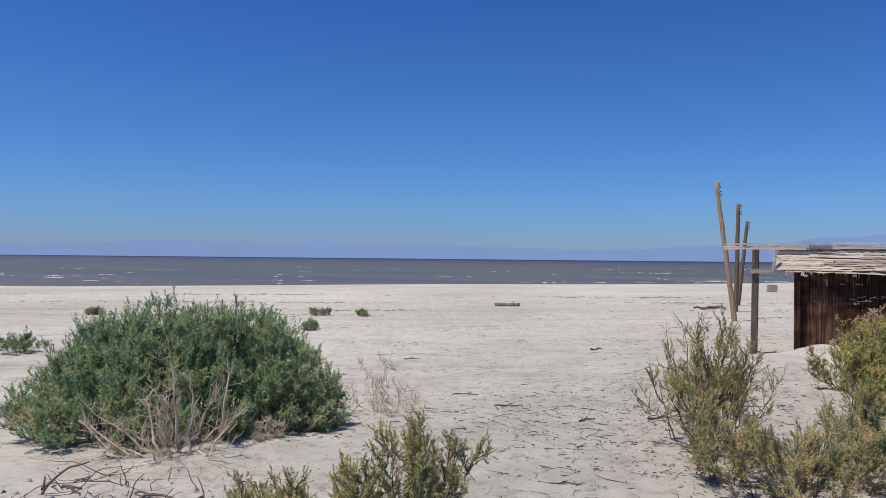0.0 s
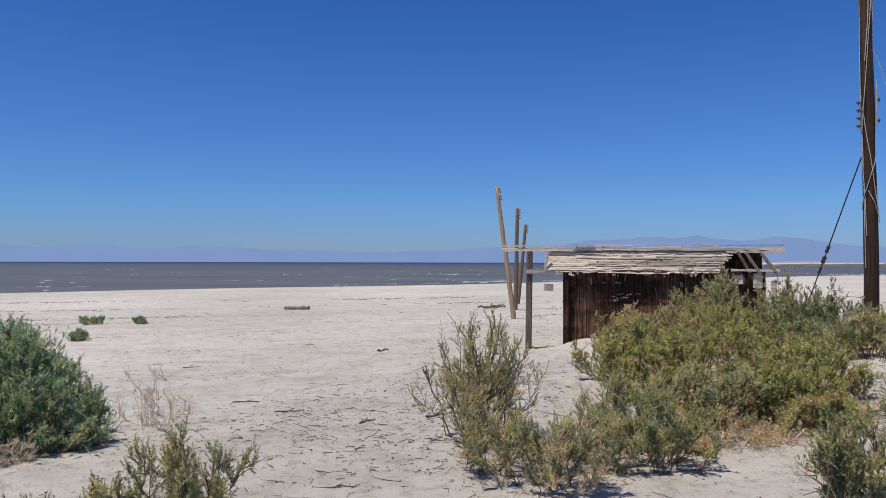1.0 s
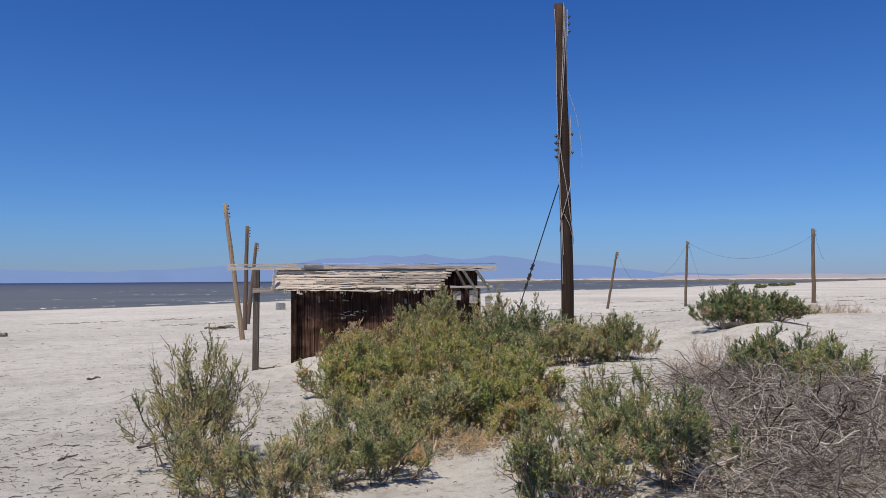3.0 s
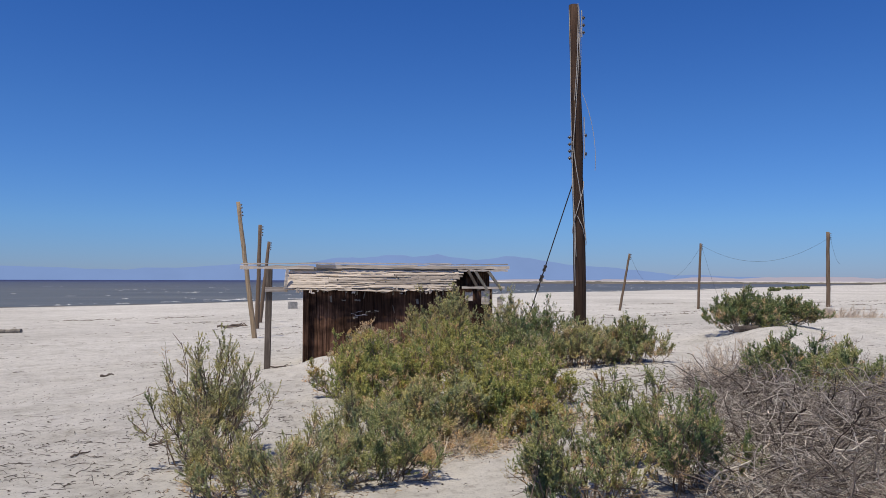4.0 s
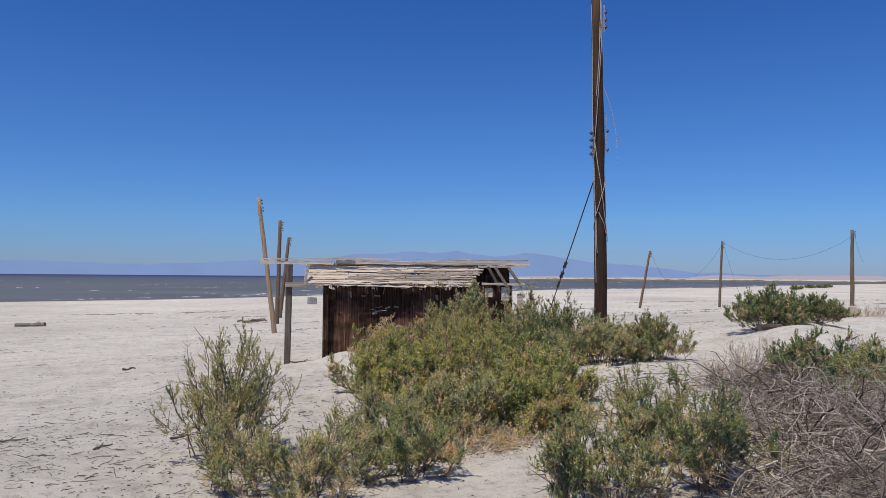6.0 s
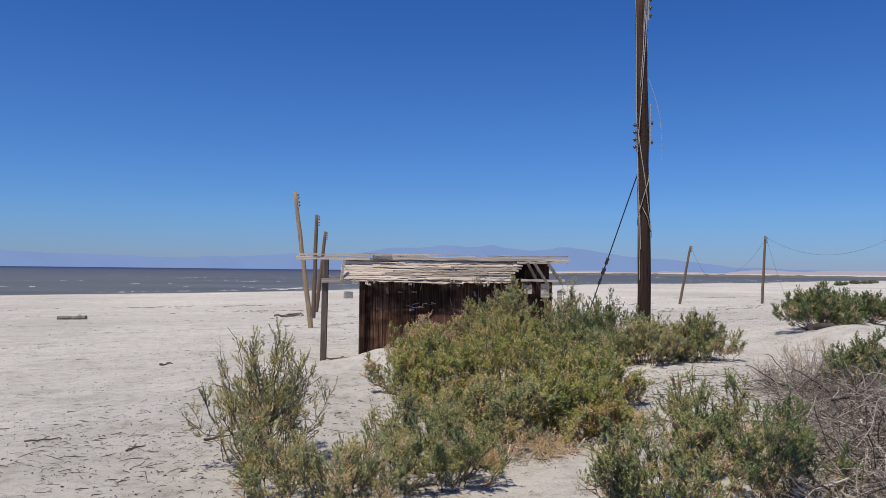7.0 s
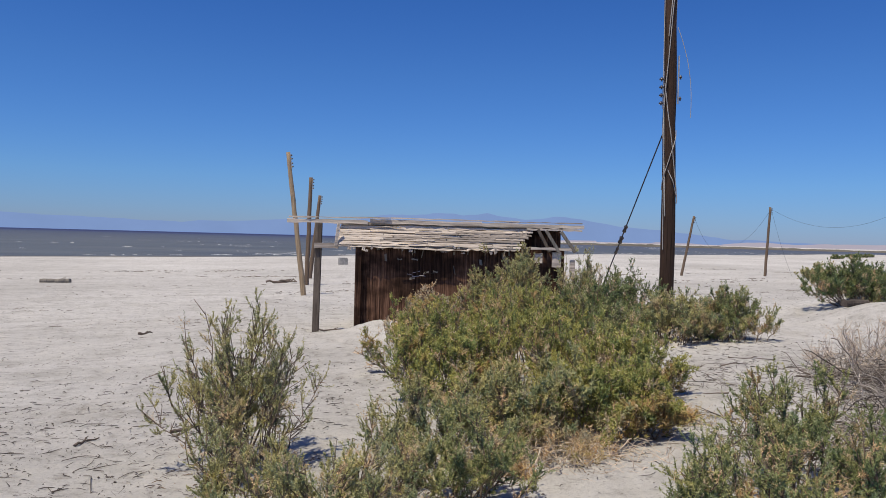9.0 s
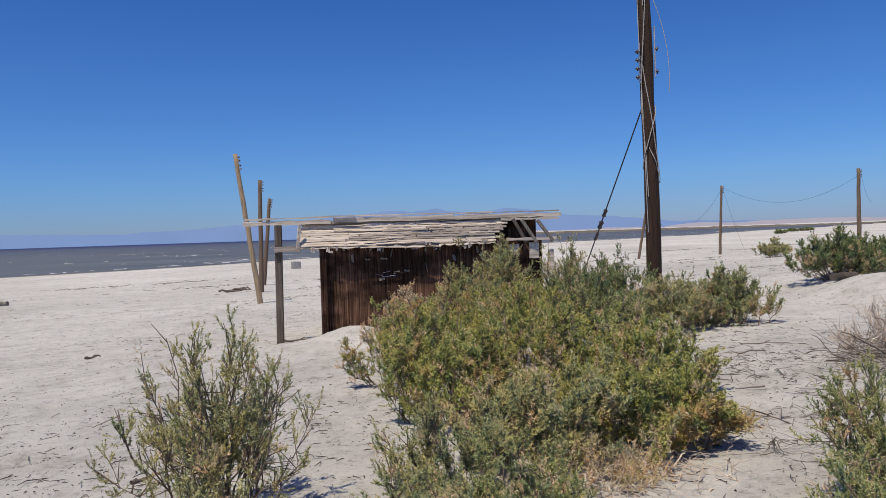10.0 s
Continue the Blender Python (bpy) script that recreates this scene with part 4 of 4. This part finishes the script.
    plank("broken_panel", shed, PALE_WOOD, (0.1, 0.03, 0.35), pose(2.98, 14.97, 1.35), rng, 0.02, 3)
    # dark panel added behind the rafters to stand for the shaded interior
    bm = bmesh.new()
    box(bm, 2.2, 2.93, 15.55, 15.59, 1.6, 2.2)
    part("shade_panel", bm, DARK_WOOD, shed)
    return shed


build_shed()


# ---- loose things on the sand ----
def log(label, x, y, length, r, turn, mat, name="log"):
    rng = np.random.default_rng(int(abs(x * 37 + y * 11)) + 1)
    n = 9
    s = np.linspace(-0.5, 0.5, n) * length
    p = np.stack([s, rng.normal(0, r * 0.25, n), rng.normal(0, r * 0.1, n)], 1)
    v, f = tubes(p[None], (r * rng.uniform(0.8, 1.1, n))[None], 9)
    faces = [tuple(q) for q in f] + [tuple(range(8, -1, -1)), tuple(range((n - 1) * 9, n * 9))]
    ob = link_mesh(name, [tuple(q) for q in v], faces, mat)
    ob.matrix_basis = pose(x, y, gz(x, y) + r * 0.6, 0, 0, turn)
    return tagged(ob, label, "driftwood")


log("grey sun-bleached driftwood log lying on the beach", -12.65, 31.7, 1.05, 0.09, 10, DRIFT)
log("grey weathered log at the foot of a sand mound", 7.55, 14.15, 0.55, 0.06, 20, DARK_DEBRIS)
bm = bmesh.new()
box(bm, -0.3, 0.3, -0.25, 0.25, -0.1, 0.5)
bmesh.ops.bevel(bm, geom=bm.edges[:], offset=0.04, segments=2, affect="EDGES")
ob = part("concrete_block", bm, CONCRETE, None)
ob.matrix_basis = pose(-4.0, 59.0, gz(-4, 59), 0, 2, 20)
tagged(ob, "grey concrete block standing on the beach", "block")


def litter():
    rng = np.random.default_rng(31)
    n = 5600
    pick = rng.random(n)
    x = np.where(pick < 0.35, rng.uniform(-9, 11, n), np.where(pick < 0.62, rng.normal(-1.7, 1.3, n), np.where(pick < 0.86, rng.normal(3.7, 1.1, n), rng.normal(3.2, 0.9, n))))
    y = np.where(pick < 0.35, 1.5 + 24 * rng.random(n) ** 1.4, np.where(pick < 0.62, rng.normal(7.0, 1.7, n), np.where(pick < 0.86, rng.normal(9.2, 1.7, n), rng.normal(5.5, 1.2, n))))
    z = ground_z(x, y)
    a = rng.uniform(0, np.pi, n)
    ln = (0.008 + 0.05 * rng.random(n) ** 2.2) * np.where(rng.random(n) < 0.12, 2.6, 1)
    d = np.stack([np.cos(a), np.sin(a), rng.normal(0, 0.1, n)], 1)
    c = np.stack([x, y, z + 0.005], 1)
    bend = rng.normal(0, 0.25, (n, 3)) * ln[:, None] * np.array([1, 1, 0.2])
    p = np.stack([c - d * ln[:, None], c + bend + np.array([0, 0, 0.005]), c + d * ln[:, None]], 1)
    r = rng.uniform(0.001, 0.0036, (n, 1)) * np.array([[0.7, 1, 0.5]])
    v, f = tubes(p, r, 4)
    tagged(link_arrays("twig_litter", v, f, DARK_DEBRIS), "dark broken twigs scattered over the sand", "twigs", kind="stuff")
    # fallen leaves and twig ends round the feet of the shrubs
    feet = np.array([p for p in SHRUB_FEET if math.hypot(p[0], p[1]) < 16])
    n = 130 * len(feet)
    c = np.repeat(feet, 130, axis=0)
    a, q = rng.uniform(0, 2 * np.pi, n), 1.25 * rng.random(n) ** 0.6
    x, y = c[:, 0] + c[:, 2] * q * np.cos(a), c[:, 1] + c[:, 2] * q * np.sin(a)
    a = rng.uniform(0, np.pi, n)
    ln = 0.008 + 0.035 * rng.random(n) ** 2
    d = np.stack([np.cos(a), np.sin(a), rng.normal(0, 0.25, n)], 1) * ln[:, None]
    c = np.stack([x, y, ground_z(x, y) + 0.006], 1)
    p = np.stack([c - d, c + rng.normal(0, 0.2, (n, 3)) * ln[:, None], c + d], 1)
    v, f = tubes(p, rng.uniform(0.0012, 0.004, (n, 1)) * np.array([[0.7, 1, 0.5]]), 3)
    tagged(link_arrays("leaf_litter", v, f, LITTER), "tan and brown fallen leaves and twig ends under the shrubs", "litter", kind="stuff")
    # wrack lines and clods along the beach
    n = 16000
    line = rng.choice([13.5, 17.0, 20.0, 21.5, 25.0, 30.0, 34.0, 41.0, 50.0], n)
    u = rng.uniform(-45, 45, n)
    x = u
    y = line + 0.53 * u + rng.normal(0, 1, n) * np.where(rng.random(n) < 0.6, 0.14, 0.9) + 0.8 * np.sin(u * 0.17 + line)
    keep = (np.hypot(x, y) < 75) & (y > 9) & (ground_z(x, y) > -0.3) & ~((x > -1) & (y < 22)) & (rng.random(n) < 0.12 + 0.88 * (np.sin(u * 0.35 + line * 3) + 0.6 * np.sin(u * 1.3 + line) > 0.5))
    x, y = x[keep], y[keep]
    n = len(x)
    z = ground_z(x, y)
    a = rng.normal(0.49, 0.35, n)
    size = np.clip(np.hypot(x, y) / 42, 0.25, 1.1)
    ln = (0.025 + 0.13 * rng.random(n) ** 2) * np.where(rng.random(n) < 0.04, 3, 1) * size
    d = np.stack([np.cos(a), np.sin(a), np.zeros(n)], 1)
    c = np.stack([x, y, z + 0.01], 1)
    p = np.stack([c - d * ln[:, None], c + np.array([0, 0, 0.015]), c + d * ln[:, None]], 1)
    v, f = tubes(p, rng.uniform(0.004, 0.014, (n, 1)) * size[:, None] * np.array([[0.5, 1, 0.4]]), 4)
    tagged(link_arrays("wrack_line", v, f, WRACK), "brown wrack and clods in lines along the beach", "wrack", kind="stuff")
    # dark specks and crumbs
    n = 8000
    far = rng.random(n) < 0.5
    x = np.where(far, rng.uniform(-14, 14, n), rng.normal(-1.6, 2.0, n))
    y = np.where(far, 2 + 26 * rng.random(n) ** 1.2, np.clip(rng.normal(7.5, 3.0, n), 1.5, 30))
    c = np.stack([x, y, ground_z(x, y) + 0.003], 1)
    rr = (0.002 + 0.007 * rng.random(n) ** 4)[:, None] * (1 + 0.03 * y[:, None])
    sx = rng.uniform(0.6, 1.6, (n, 1))
    octa = np.array([(1, 0, 0), (0, 1, 0), (-1, 0, 0), (0, -1, 0), (0, 0, 0.7), (0, 0, -0.5)])
    v = c[:, None] + octa[None] * np.concatenate([rr * sx, rr / sx, rr], 1)[:, None]
    tri = np.array([(0, 1, 4), (1, 2, 4), (2, 3, 4), (3, 0, 4), (1, 0, 5), (2, 1, 5), (3, 2, 5), (0, 3, 5)])
    f = (tri[None] + 6 * np.arange(n)[:, None, None]).reshape(-1, 3)
    tagged(link_arrays("sand_specks", v.reshape(-1, 3), f, DARK_DEBRIS), "dark crumbs and specks scattered over the sand", "specks", kind="stuff")
    # pale shells and clods of crust
    n = 1400
    x, y = rng.uniform(-8, 9, n), 2 + 16 * rng.random(n) ** 1.3
    z = ground_z(x, y)
    rr = rng.uniform(0.006, 0.022, (n, 1))
    c = np.stack([x, y, z], 1)
    p = np.stack([c + np.array([0, 0, -0.004]), c + np.array([0, 0, 1.0]) * rr * 0.5, c + np.array([0, 0, 1.0]) * rr * 0.8], 1)
    v, f = tubes(p, rr * np.array([[1, 0.8, 0.15]]), 5)
    tagged(link_arrays("sand_clods", v, f, CLOD), "small pale clods and shells on the sand", "clods", kind="stuff")


litter()


def stick(x, y, length, r, turn, seed, mat=DARK_TWIG):
    rng = np.random.default_rng(seed)
    n = 7
    t = np.linspace(-0.5, 0.5, n) * length
    p = np.stack([t, np.cumsum(rng.normal(0, length * 0.04, n)), np.abs(rng.normal(0, r * 0.6, n))], 1)
    r = r * 0.8
    v, f = tubes(p[None], (r * np.linspace(1, 0.4, n) * rng.uniform(0.8, 1.2, n))[None], 6)
    k = 3
    q = p[k] + np.array([[0, 0, 0], [length * 0.1, length * 0.08, r], [length * 0.2, length * 0.1, r * 1.5]])
    v2, f2 = tubes(q[None], np.array([[r * 0.6, r * 0.5, r * 0.3]]), 5)
    v, f = join_arrays([(v, f), (v2, f2)])
    ob = link_arrays("stick", v, f, mat)
    ob.matrix_basis = pose(x, y, gz(x, y) + r * 0.5, 0, 0, turn)
    return tagged(ob, "dark weathered stick lying on the sand", "stick", "sticks on the sand")


for k, (x, y, ln, r, turn) in enumerate([(-1.6, 4.95, 0.28, 0.009, 20), (-1.75, 5.3, 0.3, 0.007, 5), (-3.0, 7.6, 0.3, 0.012, 40), (-4.3, 15.6, 0.24, 0.03, 20), (-2.05, 7.2, 0.22, 0.014, 60),
                                        (-1.35, 7.6, 0.5, 0.014, 30), (-1.1, 7.35, 0.42, 0.016, -20), (4.2, 8.9, 0.7, 0.014, 10), (5.2, 9.6, 0.5, 0.012, -25), (4.0, 10.2, 0.5, 0.012, 5),
                                        (-4.55, 33.6, 1.1, 0.05, 8), (-4.75, 33.3, 0.9, 0.06, 25), (-4.35, 33.4, 0.7, 0.07, -10), (-1.0, 14.9, 0.5, 0.02, 25), (-3.9, 8.5, 0.3, 0.012, 15), (-6.8, 12.5, 0.3, 0.012, 60)]):
    stick(x, y, ln, r, turn, 200 + k)
